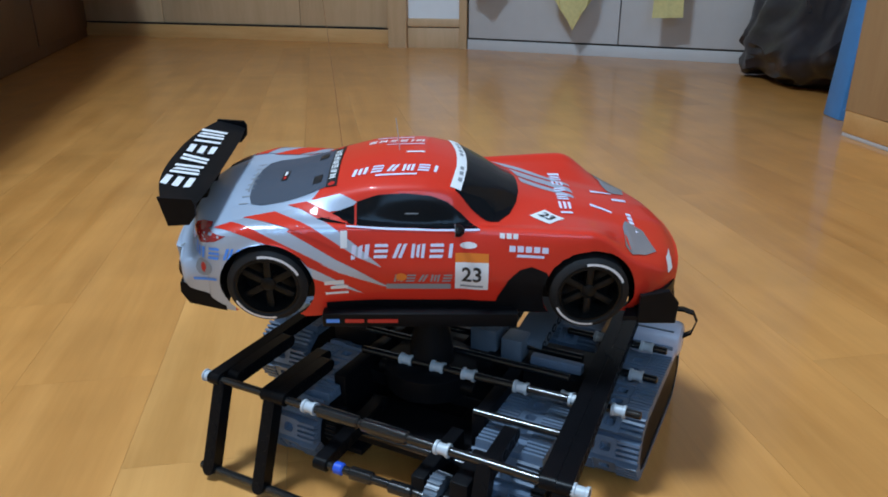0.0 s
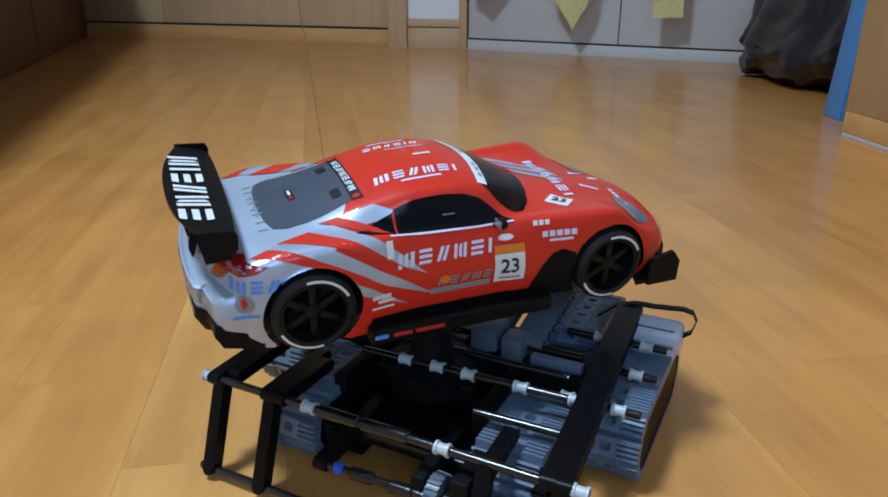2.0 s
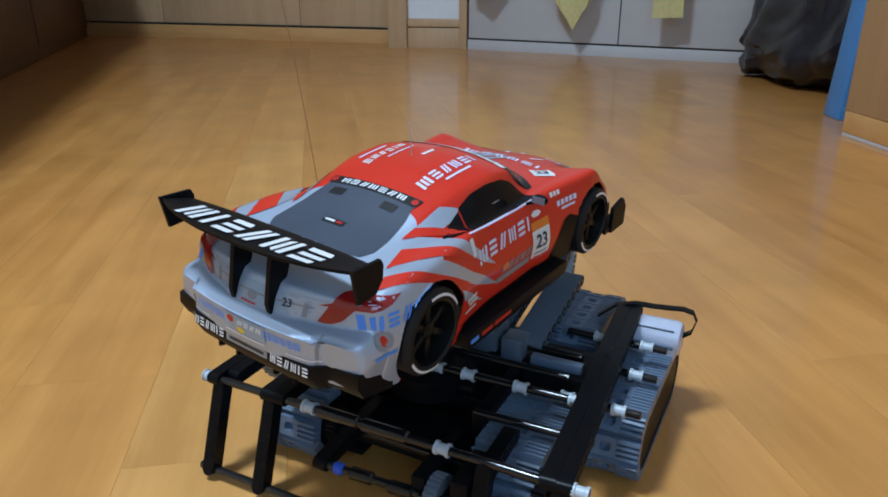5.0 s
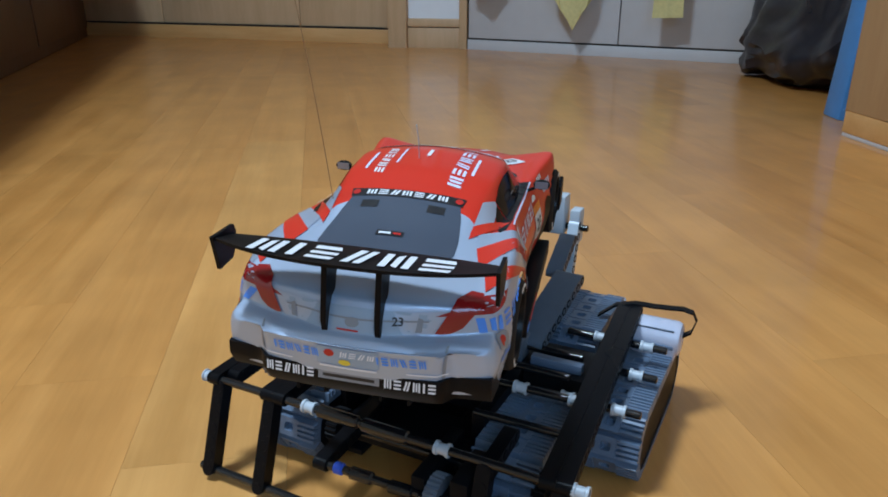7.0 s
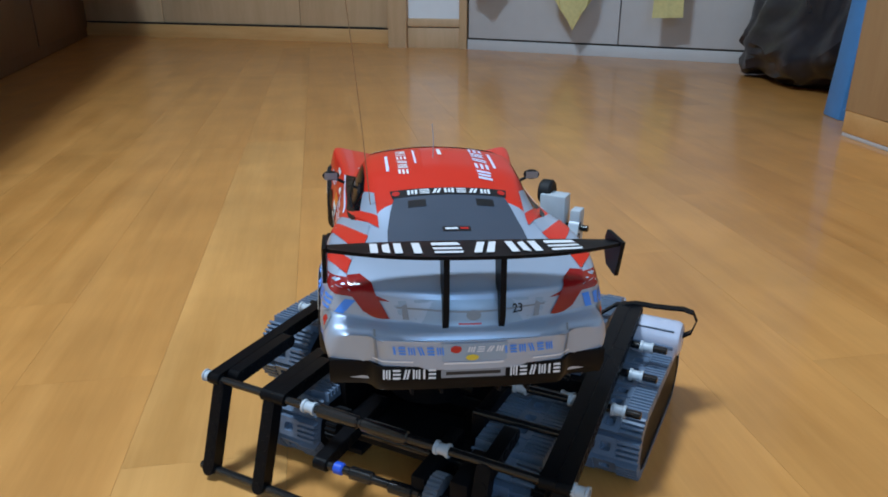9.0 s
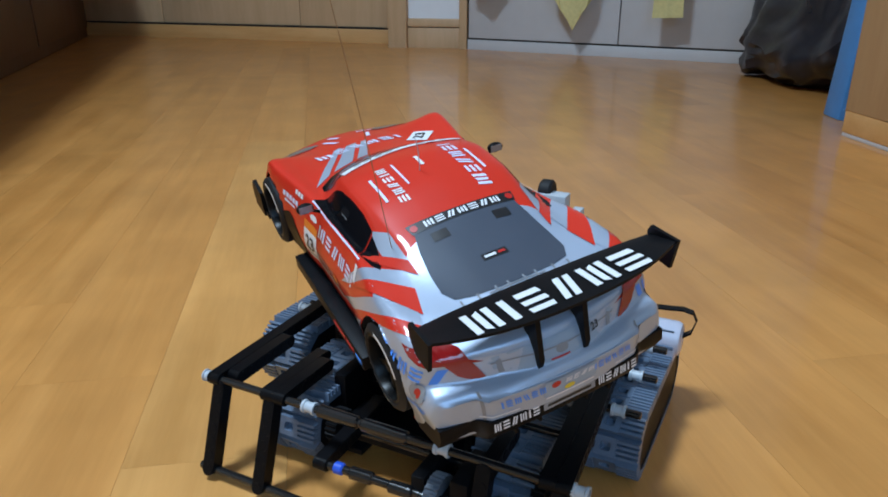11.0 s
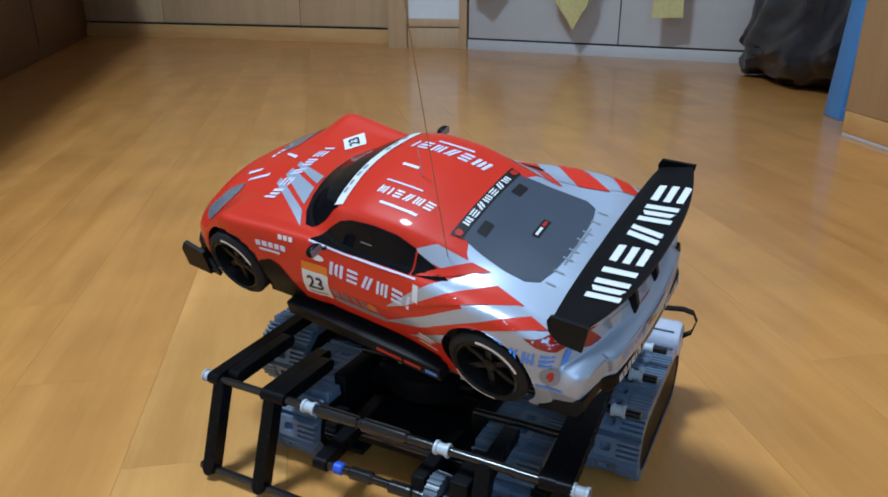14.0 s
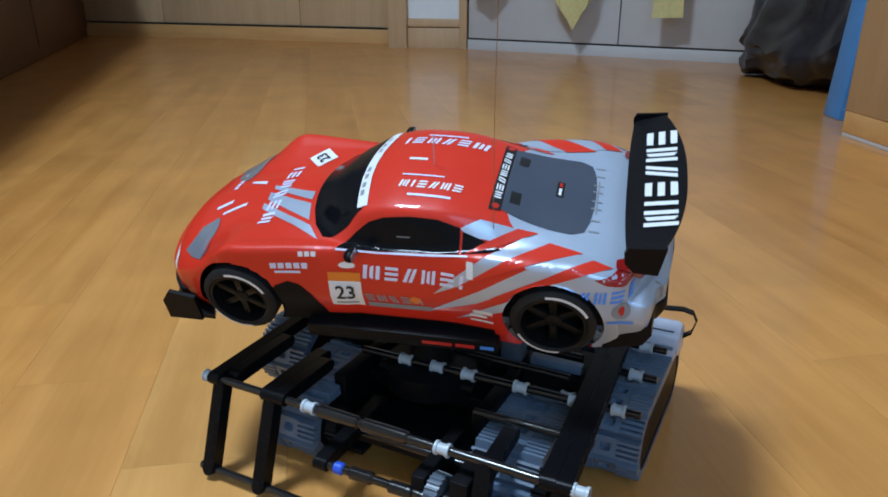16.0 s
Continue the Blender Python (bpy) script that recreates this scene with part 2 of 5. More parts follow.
def build_room():
    slab("floor", [(-2.3, -1.6), (1.9, -1.6), (1.9, 4.1), (-2.3, 4.1)], -0.05, -0.004, M_JOINT,
         "honey-brown lacquered wooden strip floor with fine joints", "floor")
    slab("ceiling", [(-2.3, -1.6), (1.9, -1.6), (1.9, 4.1), (-2.3, 4.1)], 2.4, 2.46, M_CEIL, "off-white boarded ceiling", "ceiling")
    for k, (x0, x1, z0, z1) in enumerate(((-2.3, -0.31, -0.05, 2.4), (1.01, 1.9, -0.05, 2.4), (-0.31, 1.01, -0.05, 0.84), (-0.31, 1.01, 1.86, 2.4))):
        slab("wall_south_%d" % (k + 1), [(x0, -1.7), (x1, -1.7), (x1, -1.6), (x0, -1.6)], z0, z1, M_WALL, "plain beige papered wall", "wall")
    # unseen window, added to give the fill light an opening
    w = empty("assumed_window", pose(0.35, -1.65, 1.35), "assumed unseen wide window with a pale wooden frame, added round the fill light", "window", "", "structure")
    for x0, x1, z0, z1 in ((-0.655, -0.615, -0.505, 0.505), (0.615, 0.655, -0.505, 0.505), (-0.614, 0.614, -0.505, -0.465), (-0.614, 0.614, 0.465, 0.505), (-0.02, 0.02, -0.464, 0.464)):
        bm = bmesh.new()
        box(bm, x0, x1, -0.02, 0.02, z0, z1, 0.003)
        part("window_frame", bm, M_TRIM, w)
    slab("wall_east", [(1.9, -1.6), (1.96, -1.6), (1.96, 4.1), (1.9, 4.1)], -0.05, 2.4, M_WALL, "plain beige papered wall", "wall")
    slab("wall_west", [(-2.36, -1.6), (-2.3, -1.6), (-2.3, 4.1), (-2.36, 4.1)], -0.05, 2.4, M_WALL, "plain beige papered wall", "wall")
    slab("wall_north", [(-2.3, 4.04), (1.9, 4.04), (1.9, 4.1), (-2.3, 4.1)], -0.05, 2.4, M_WALL, "plain beige papered wall", "wall")
    # left doors on a raised sill
    a = pose(-0.205, 3.045, 0, 0, 0, -17.5)
    sill = tagged(wall_box("trim_sill", a, -1.75, 0.0, 0.0, 0.12, -0.01, 0.055, M_TRIM, bevel=0.004), "pale wooden sill under the sliding doors", "door sill", "", "structure")
    # solid strip whose dark colour paints the shade of the groove
    tagged(wall_box("trim_groove_shade", a, -1.75, 0.0, 0.006, 0.1, 0.055, 0.062, M_GAP_SHADE), "near-black strip painted as the shaded groove over the door sill", "door groove", "", "structure")
    for k, (x0, x1, y0) in enumerate(((-0.42, -0.02, 0.012), (-1.1, -0.423, 0.014), (-1.75, -1.103, 0.012))):
        d = wall_box("door_%d" % (k + 1), a, x0, x1, y0, y0 + 0.03, 0.062, 2.0, M_DOOR, bevel=0.003)
        tagged(d, "beige wood-veneer sliding door panel, closed", "door", "", "structure")
    tagged(wall_box("wall_lintel", a, -1.75, 0.0, 0.0, 0.12, 2.0, 2.4, M_WALL), "plain papered wall above the doors", "wall", "", "structure")
    # post with a white panel between the doors
    b = pose(-0.155, 2.885, 0, 0, 0, -10)
    post = tagged(wall_box("door_post", b, -0.062, 0.012, 0.0, 0.12, -0.01, 2.4, M_POST, bevel=0.004), "pale wooden door post", "post", "", "structure")
    post2 = tagged(wall_box("door_post_far", b, 0.215, 0.245, -0.004, 0.12, -0.01, 2.4, M_POST, bevel=0.003), "pale wooden door post", "post", "", "structure")
    tagged(wall_box("skirting_block", b, 0.0125, 0.2145, 0.02, 0.1, -0.01, 0.075, M_POST, bevel=0.003), "pale wooden skirting block under a white panel", "skirting", "", "structure")
    tagged(wall_box("skirting_rail", b, 0.0125, 0.2145, 0.014, 0.1, 0.078, 0.108, M_POST, bevel=0.004), "pale wooden rail under a white panel", "rail", "", "structure")
    tagged(wall_box("white_panel", b, 0.0125, 0.2145, 0.034, 0.1, 0.108, 2.4, M_PAPER), "bright white narrow wall panel between two posts", "panel", "", "structure")
    # white cupboard doors
    c = pose(0.088, 2.842, 0, 0, 0, -28.2)
    tagged(wall_box("trim_plinth", c, 0.0, 1.4, 0.0, 0.1, -0.01, 0.036, M_WHITE, bevel=0.003), "white painted plinth of the cupboards", "plinth", "", "structure")
    # the gap is filled; its shade comes from the strip's colour
    tagged(wall_box("plinth_gap_shade", c, 0.0, 1.4, 0.004, 0.1, 0.036, 0.042, M_GAP_SHADE), "near-black strip painted as the shaded gap over the plinth", "gap", "", "structure")
    for k, (x0, x1) in enumerate(((0.004, 0.573), (0.577, 1.14), (1.144, 1.4))):
        tagged(wall_box("door_%d" % (k + 4), c, x0, x1, 0.002, 0.03, 0.042, 2.0, M_WHITE, bevel=0.002), "flat off-white cupboard door, closed", "cupboard door", "", "structure")
    tagged(wall_box("wall_over_cupboard", c, 0.0, 1.4, 0.0, 0.12, 2.0, 2.4, M_WALL), "plain papered wall above the cupboards", "wall", "", "structure")
    # dark low cabinet on the left, its top reaching far over the front
    e = empty("low_cabinet", pose(-1.215, 2.03, 0, 0, 0, 16.0), "dark brown low wooden cabinet with a wide overhanging top", "cabinet")
    bm = bmesh.new()
    box(bm, -0.55, 0.0, -1.5, 1.42, 0.0, 0.385, 0.006)
    part("body", bm, M_CUPB, e)
    bm = bmesh.new()
    box(bm, -0.56, 0.205, -1.51, 1.42, 0.387, 0.42, 0.006)
    part("top", bm, M_CUPB, e)
    for y0 in (-1.48, -0.52, 0.44):
        bm = bmesh.new()
        box(bm, 0.001, 0.012, y0, y0 + 0.94, 0.045, 0.37, 0.003)
        part("door", bm, M_CUPB, e)


def build_cloths():
    c = pose(0.088, 2.842, 0, 0, 0, -28.2)
    for name, outline in (("yellow_cloth", [(0.345, 0.34), (0.52, 0.36), (0.505, 0.19), (0.447, 0.092), (0.36, 0.22)]),
                          ("yellow_cloth", [(0.705, 0.36), (0.80, 0.36), (0.803, 0.142), (0.708, 0.138)]),
                          ("yellow_cloth", [(0.05, 0.40), (0.18, 0.40), (0.175, 0.25), (0.12, 0.195), (0.06, 0.23)])):
        e = empty(name, c, "dull yellow cloth hanging before the white cupboard door", "cloth", "hanging cloths")
        bm = bmesh.new()
        top = max(z for _, z in outline)
        prism(bm, outline, -0.112, -0.108)
        bmesh.ops.triangulate(bm, faces=bm.faces[:])
        bmesh.ops.subdivide_edges(bm, edges=bm.edges[:], cuts=3, use_grid_fill=True)
        for v in bm.verts:
            v.co.y += 0.006 * math.sin(v.co.x * 90) + 0.004 * math.sin(v.co.z * 60 + v.co.x * 30)
        part("cloth", bm, M_CLOTH, e)
        bm = bmesh.new()
        xs = [p[0] for p in outline]
        tube(bm, [(sum(xs) / len(xs), -0.108, top - 0.005), (sum(xs) / len(xs), -0.055, top + 0.2), (sum(xs) / len(xs), 0.0, top + 0.42)], 0.0015)
        part("cord", bm, M_WIRE, e)


def build_bag():
    e = empty("bag", pose(0.928, 1.97, 0, 0, 0, 0), "slumped black leather bag on the floor", "bag")
    bm = bmesh.new()
    bmesh.ops.create_icosphere(bm, subdivisions=5, radius=1)
    for v in bm.verts:
        d = v.co.copy()
        k = 0.72
        p = Vector([math.copysign(abs(c) ** k, c) for c in d])
        p = Vector((p.x * 0.20, p.y * 0.34, p.z * 0.26 + 0.26))
        fold = noise.noise(Vector((d.x * 3.2, d.y * 4.5, d.z * 1.4 + 3))) * 0.028 + abs(noise.noise(Vector((d.x * 6, d.y * 9 + d.z * 5, d.z * 3)))) * 0.018
        fold += 0.010 * math.sin(d.y * 15 + d.z * 4 + 3 * noise.noise(d * 2)) * (1 - 0.5 * abs(d.z))
        p += d * fold
        p.x += 0.17 * max(p.z, 0.0) / 0.5 + 0.085
        p.x -= 0.05 * max(0, 1 - p.z / 0.15)
        p.z = max(p.z, 0.001)
        v.co = p
    part("body", bm, M_BAG, e)
    for y0 in (-0.1, 0.12):
        bm = bmesh.new()
        tube(bm, [(-0.03 + 0.02 * math.sin(i * 0.4), y0 + 0.12 * math.sin(i * 0.3), 0.5 + 0.14 * math.sin(i * math.pi / 12)) for i in range(13)], 0.009)
        part("strap", bm, M_BAG, e)


def build_right_side():
    e = empty("blue_board", pose(0.785, 1.440, 0, 0, 3.5, -8), "bright blue flat board standing upright on the floor", "board")
    bm = bmesh.new()
    box(bm, -0.0, 0.062, 0.0, 0.07, 0.0, 0.95, 0.003, pose(0, 0, 0, 0, 0, 5))
    part("panel", bm, M_BLUE, e)
    for k in range(22):
        bm = bmesh.new()
        z = 0.02 + k * 0.042
        prism(bm, [(0.004, z), (0.058, z + 0.036), (0.058, z + 0.0385), (0.004, z + 0.0025)], -0.0012, -0.0004, pose(0, 0, 0, 0, 0, 5))
        part("stripe", bm, M_DSKY, e, "slightly lighter diagonal stripe") if k % 2 == 0 else bm.free()
    s = empty("shelf_unit", pose(0.724, 1.285, 0, 0, 0, 5.5), "pale brown wooden shelf unit standing on a white base", "shelf unit")
    # seen from its open face: side panel, back, base strip
    bm = bmesh.new()
    box(bm, 0.0, 0.34, 0.0, 0.018, 0.0072, 1.1, 0.002)
    part("side_panel", bm, M_CARD, s)
    bm = bmesh.new()
    box(bm, 0.32, 0.34, -0.75, -0.0005, 0.0072, 1.1, 0.002)
    part("back_panel", bm, M_CARD, s)
    bm = bmesh.new()
    box(bm, 0.0, 0.3195, -0.75, -0.0005, 0.03, 0.046, 0.002)
    part("shelf_board", bm, M_CARD, s)
    bm = bmesh.new()
    box(bm, -0.002, 0.0, -0.75, 0.0175, 0.0072, 0.046, 0.0008)
    part("base_board", bm, M_TRIM, s, "lighter wooden base board")
    bm = bmesh.new()
    box(bm, -0.003, -0.0005, -0.75, 0.0175, 0.0465, 1.1, 0.0008)
    part("front_panel", bm, M_CARD, s)
    bm = bmesh.new()
    box(bm, -0.002, 0.33, -0.75, 0.016, 0.0, 0.0068, 0.001)
    part("base_strip", bm, M_WHITE, s, "white base strip")


def build_ceiling_lamp():
    e = empty("ceiling_lamp", pose(-0.72, 0.25, 2.4), "round white ceiling lamp, lit", "ceiling lamp")
    bm = bmesh.new()
    turned(bm, [(0, 0), (0, 0.28), (-0.03, 0.29), (-0.05, 0.27), (-0.05, 0)], 32, pose(0, 0, 0, 0, -90, 0) @ pose(0, 0, 0, 0, 180, 0))
    part("base", bm, M_CEIL, e)


build_room()
build_cloths()
build_bag()
build_right_side()
build_ceiling_lamp()


# ---- the tracked chassis ----
U = 0.008
CH = pose(0.020, 0.372, 0, 0, 0, -27.0)  # x to its right, y to its rear


def tread_link_mesh():
    """One moulded link: ridges on both halves, a flat middle with a pin hole."""
    w, p, h = 0.0195, 0.0065, 0.0032
    xs = [-w, -w + 0.0004, -0.0069, -0.0064, -0.0031, -0.0026, -0.0012, 0.0012, 0.0026, 0.0031, 0.0064, 0.0069, w - 0.0004, w]
    ys = [-p]
    for y in (-0.0048, -0.0016, 0.0016, 0.0048):
        ys += [y - 0.0012, y - 0.0008, y + 0.0008, y + 0.0012]
    ys.append(p)

    def height(i, j):
        x, y = xs[i], ys[j]
        edge = i in (0, len(xs) - 1) or j in (0, len(ys) - 1)
        if edge:
            return -h
        if abs(x) < 0.0066:
            r = math.hypot(x, y)
            return -h * 0.6 if r < 0.0029 else h * 0.7
        return h if (j - 1) % 4 in (1, 2) else 0.0002

    bm = bmesh.new()
    g = [[bm.verts.new((xs[i], ys[j], height(i, j))) for j in range(len(ys))] for i in range(len(xs))]
    for i in range(len(xs) - 1):
        for j in range(len(ys) - 1):
            bm.faces.new((g[i][j], g[i + 1][j], g[i + 1][j + 1], g[i][j + 1]))
    me = bpy.data.meshes.new("link")
    bm.to_mesh(me)
    bm.free()
    me.materials.append(M_DGREY)
    return me


LINK = tread_link_mesh()


def track(parent, x, y0, y1, r, zc):
    """A closed belt of links round two sprockets at y0 and y1."""
    holder = new("track")
    holder.matrix_basis = pose(x, 0, 0)
    holder.parent = parent
    run = abs(y1 - y0)
    total = 2 * run + 2 * math.pi * r
    n = round(total / 0.0136)
    for i in range(n):
        s = total * i / n
        if s < run:
            y, z, a = y0 + s, zc + r, 0
        elif s < run + math.pi * r:
            q = (s - run) / r
            y, z, a = y1 + r * math.sin(q), zc + r * math.cos(q), -math.degrees(q)
        elif s < 2 * run + math.pi * r:
            y, z, a = y1 - (s - run - math.pi * r), zc - r, 180
        else:
            q = (s - 2 * run - math.pi * r) / r
            y, z, a = y0 - r * math.sin(q), zc - r * math.cos(q), 180 - math.degrees(q)
        share("link", LINK, holder, pose(0, y, z, a, 0, 0))
    for y in (y0, y1):
        bm = bmesh.new()
        turned(bm, [(-0.012, 0), (-0.012, r - 0.006), (-0.008, r - 0.004), (0.008, r - 0.004), (0.012, r - 0.006), (0.012, 0)], 20, pose(0, y, zc))
        part("sprocket", bm, M_BLACK2, holder)
    for sx in (-1, 1):
        bm = bmesh.new()
        q, lo, hi = r - 0.0036, min(y0, y1), max(y0, y1)
        out = [(hi + q * math.sin(math.pi * k / 10), zc + q * math.cos(math.pi * k / 10)) for k in range(11)]
        out += [(lo - q * math.sin(math.pi * k / 10), zc - q * math.cos(math.pi * k / 10)) for k in range(11)]
        prism(bm, out, -sx * 0.0178 - 0.001, -sx * 0.0178 + 0.001, pose(0, 0, 0, 0, 0, 90))
        part("side_plate", bm, M_BLACK2, holder, "black plate inside the track")
    return holder


def beam(parent, a, b, n_holes=0, material=None, wide=0.0039, up=(0, 0, 1), label=""):
    """A studless technic beam from a to b with rounded ends and a row of holes."""
    a, b = Vector(a), Vector(b)
    d = (b - a).normalized()
    side = Vector(up).cross(d).normalized()
    top = d.cross(side)
    m = Matrix.Translation(a) @ Matrix((d, side, top)).transposed().to_4x4()
    L = (b - a).length
    bm = bmesh.new()
    h = 0.0039
    out = [(L + h * math.sin(t), h * math.cos(t)) for t in [math.pi * i / 8 for i in range(9)]] + [(-h * math.sin(t), -h * math.cos(t)) for t in [math.pi * i / 8 for i in range(9)]]
    prism(bm, out, -wide, wide)
    bmesh.ops.transform(bm, matrix=m, verts=bm.verts[:])
    ob = part("beam", bm, material or M_BLACK, parent, label)
    n = int(L / U + 0.5)
    if n_holes:
        bm = bmesh.new()
        for i in range(n + 1):
            for s in (-1, 1):
                q = m @ pose(L * i / n, s * (wide + 0.0001), 0, 0, 0, 90)
                turned(bm, [(-0.0002, 0.0018), (-0.0002, 0.0031), (0.0002, 0.0031), (0.0002, 0.0018)], 12, q)
        part("pin_hole_rims", bm, M_BLACK2, ob)
    return ob


def axle(parent, a, b, label=""):
    bm = bmesh.new()
    rod(bm, a, b, 0.0024, 10)
    return part("axle", bm, M_AXLE, parent, label)


def bush(parent, c, d, half=False):
    bm = bmesh.new()
    k = 0.5 if half else 1.0
    m = Matrix.Translation(c) @ Vector(d).to_track_quat("X", "Z").to_matrix().to_4x4()
    turned(bm, [(-0.004 * k, 0.0024), (-0.004 * k, 0.0037), (-0.0025 * k, 0.0037), (-0.0022 * k, 0.003), (0.0022 * k, 0.003), (0.0025 * k, 0.0037), (0.004 * k, 0.0037), (0.004 * k, 0.0024)], 14, m)
    return part("bush", bm, M_GREY, parent, "light grey bush")


def plate(parent, name, x0, x1, y0, y1, z0, z1, material=None, bevel=0.0006, label=""):
    bm = bmesh.new()
    box(bm, x0, x1, y0, y1, z0, z1, bevel)
    return part(name, bm, material or M_BLACK, parent, label)


def gear(parent, x, y, z, r, teeth, wide=0.0036, material=None):
    """A spur gear on an axle that runs along x."""
    bm = bmesh.new()
    out = []
    for k in range(teeth):
        for f, q in ((0.0, r - 0.0012), (0.18, r), (0.42, r), (0.6, r - 0.0012)):
            a = 2 * math.pi * (k + f) / teeth
            out.append((q * math.cos(a), q * math.sin(a)))
    prism(bm, out, -wide, wide, pose(x, y, z, 0, 0, 90))
    rod(bm, (x - wide - 0.002, y, z), (x + wide + 0.002, y, z), 0.0037, 12)
    return part("gear", bm, material or M_MGREY, parent, "grey toothed gear")


def build_motor(e):
    m = new("motor")
    m.parent = e
    m.matrix_basis = pose(0.064, 0.107, 0.0535)
    bm = bmesh.new()
    turned(bm, [(0.0, 0), (0.0, 0.0105), (0.0015, 0.0118), (0.031, 0.0118), (0.0335, 0.0105), (0.0345, 0.008), (0.0345, 0)], 28)
    box(bm, 0.001, 0.032, -0.0117, 0.0117, -0.0118, 0.0, 0.0015)
    part("housing", bm, M_MOTOR, m, "lavender-grey motor housing")
    for z in (0.0045, 0.0085):
        bm = bmesh.new()
        box(bm, 0.004, 0.030, -0.0112 + z * 0.25, -0.0098 + z * 0.25, z - 0.0004, z + 0.0004, 0.0002)
        part("rib", bm, M_MGREY, m, "thin dark line along the housing")
    bm = bmesh.new()
    box(bm, 0.003, 0.031, -0.0128, -0.0116, -0.003, -0.0005, 0.0004)
    part("seam", bm, M_DGREY, m)
    bm = bmesh.new()
    pts = [(0.034, 0.002, 0.002), (0.039, 0.002, 0.006), (0.041, 0.005, 0.013), (0.038, 0.009, 0.0165), (0.031, 0.012, 0.0165), (0.022, 0.014, 0.0145), (0.012, 0.012, 0.0145), (0.0, 0.008, 0.016), (-0.012, 0.004, 0.014), (-0.022, 0.0, 0.006)]
    rows = []
    for p in pts:
        rows.append([bm.verts.new((p[0] + a, p[1] + b, p[2] + c)) for a, b, c in ((0, -0.003, 0.0006), (0, 0.003, 0.0006), (0.0006, 0.003, -0.0006), (0.0006, -0.003, -0.0006))])
    for a, b in zip(rows, rows[1:]):
        for k in range(4):
            bm.faces.new((a[k], b[k], b[(k + 1) % 4], a[(k + 1) % 4]))
    bm.faces.new(rows[0])
    bm.faces.new(rows[-1][::-1])
    part("ribbon_cable", bm, M_BLACK2, m, "black ribbon cable")


def build_arm(e):
    """The grey linkage that stands up at the back."""
    a = new("lifting_arm")
    a.parent = e
    beam(a, (0.014, 0.048, 0.060), (0.018, 0.112, 0.080), 1, M_MGREY, 0.0098, label="grey linkage beam")
    beam(a, (-0.010, 0.046, 0.056), (-0.008, 0.106, 0.072), 1, M_MGREY, 0.0058, label="grey linkage beam")
    plate(a, "connector", -0.022, -0.004, 0.036, 0.058, 0.052, 0.068, M_MGREY, 0.001, "grey connector block")
    plate(a, "connector", 0.000, 0.014, 0.034, 0.050, 0.050, 0.066, M_MGREY, 0.001, "grey connector block")
    beam(a, (0.006, 0.118, 0.080), (0.004, 0.150, 0.094), 1, M_MGREY, 0.0058, label="grey linkage beam")
    plate(a, "block", -0.0235, -0.0035, 0.162, 0.176, 0.092, 0.122, M_GREY, 0.0012, "light grey upright block")
    plate(a, "block", 0.0000, 0.0080, 0.164, 0.176, 0.086, 0.112, M_GREY, 0.0012, "light grey upright block")
    bm = bmesh.new()
    turned(bm, [(-0.005, 0), (-0.005, 0.008), (-0.0035, 0.0095), (0.0035, 0.0095), (0.005, 0.008), (0.005, 0)], 22, pose(-0.022, 0.174, 0.121))
    part("roller", bm, M_TYRE, a, "small black rubber roller")
    axle(a, (-0.022, 0.168, 0.098), (0.014, 0.168, 0.098))
    beam(a, (0.004, 0.152, 0.052), (0.004, 0.166, 0.100), 1, M_GREY, label="light grey linkage beam")


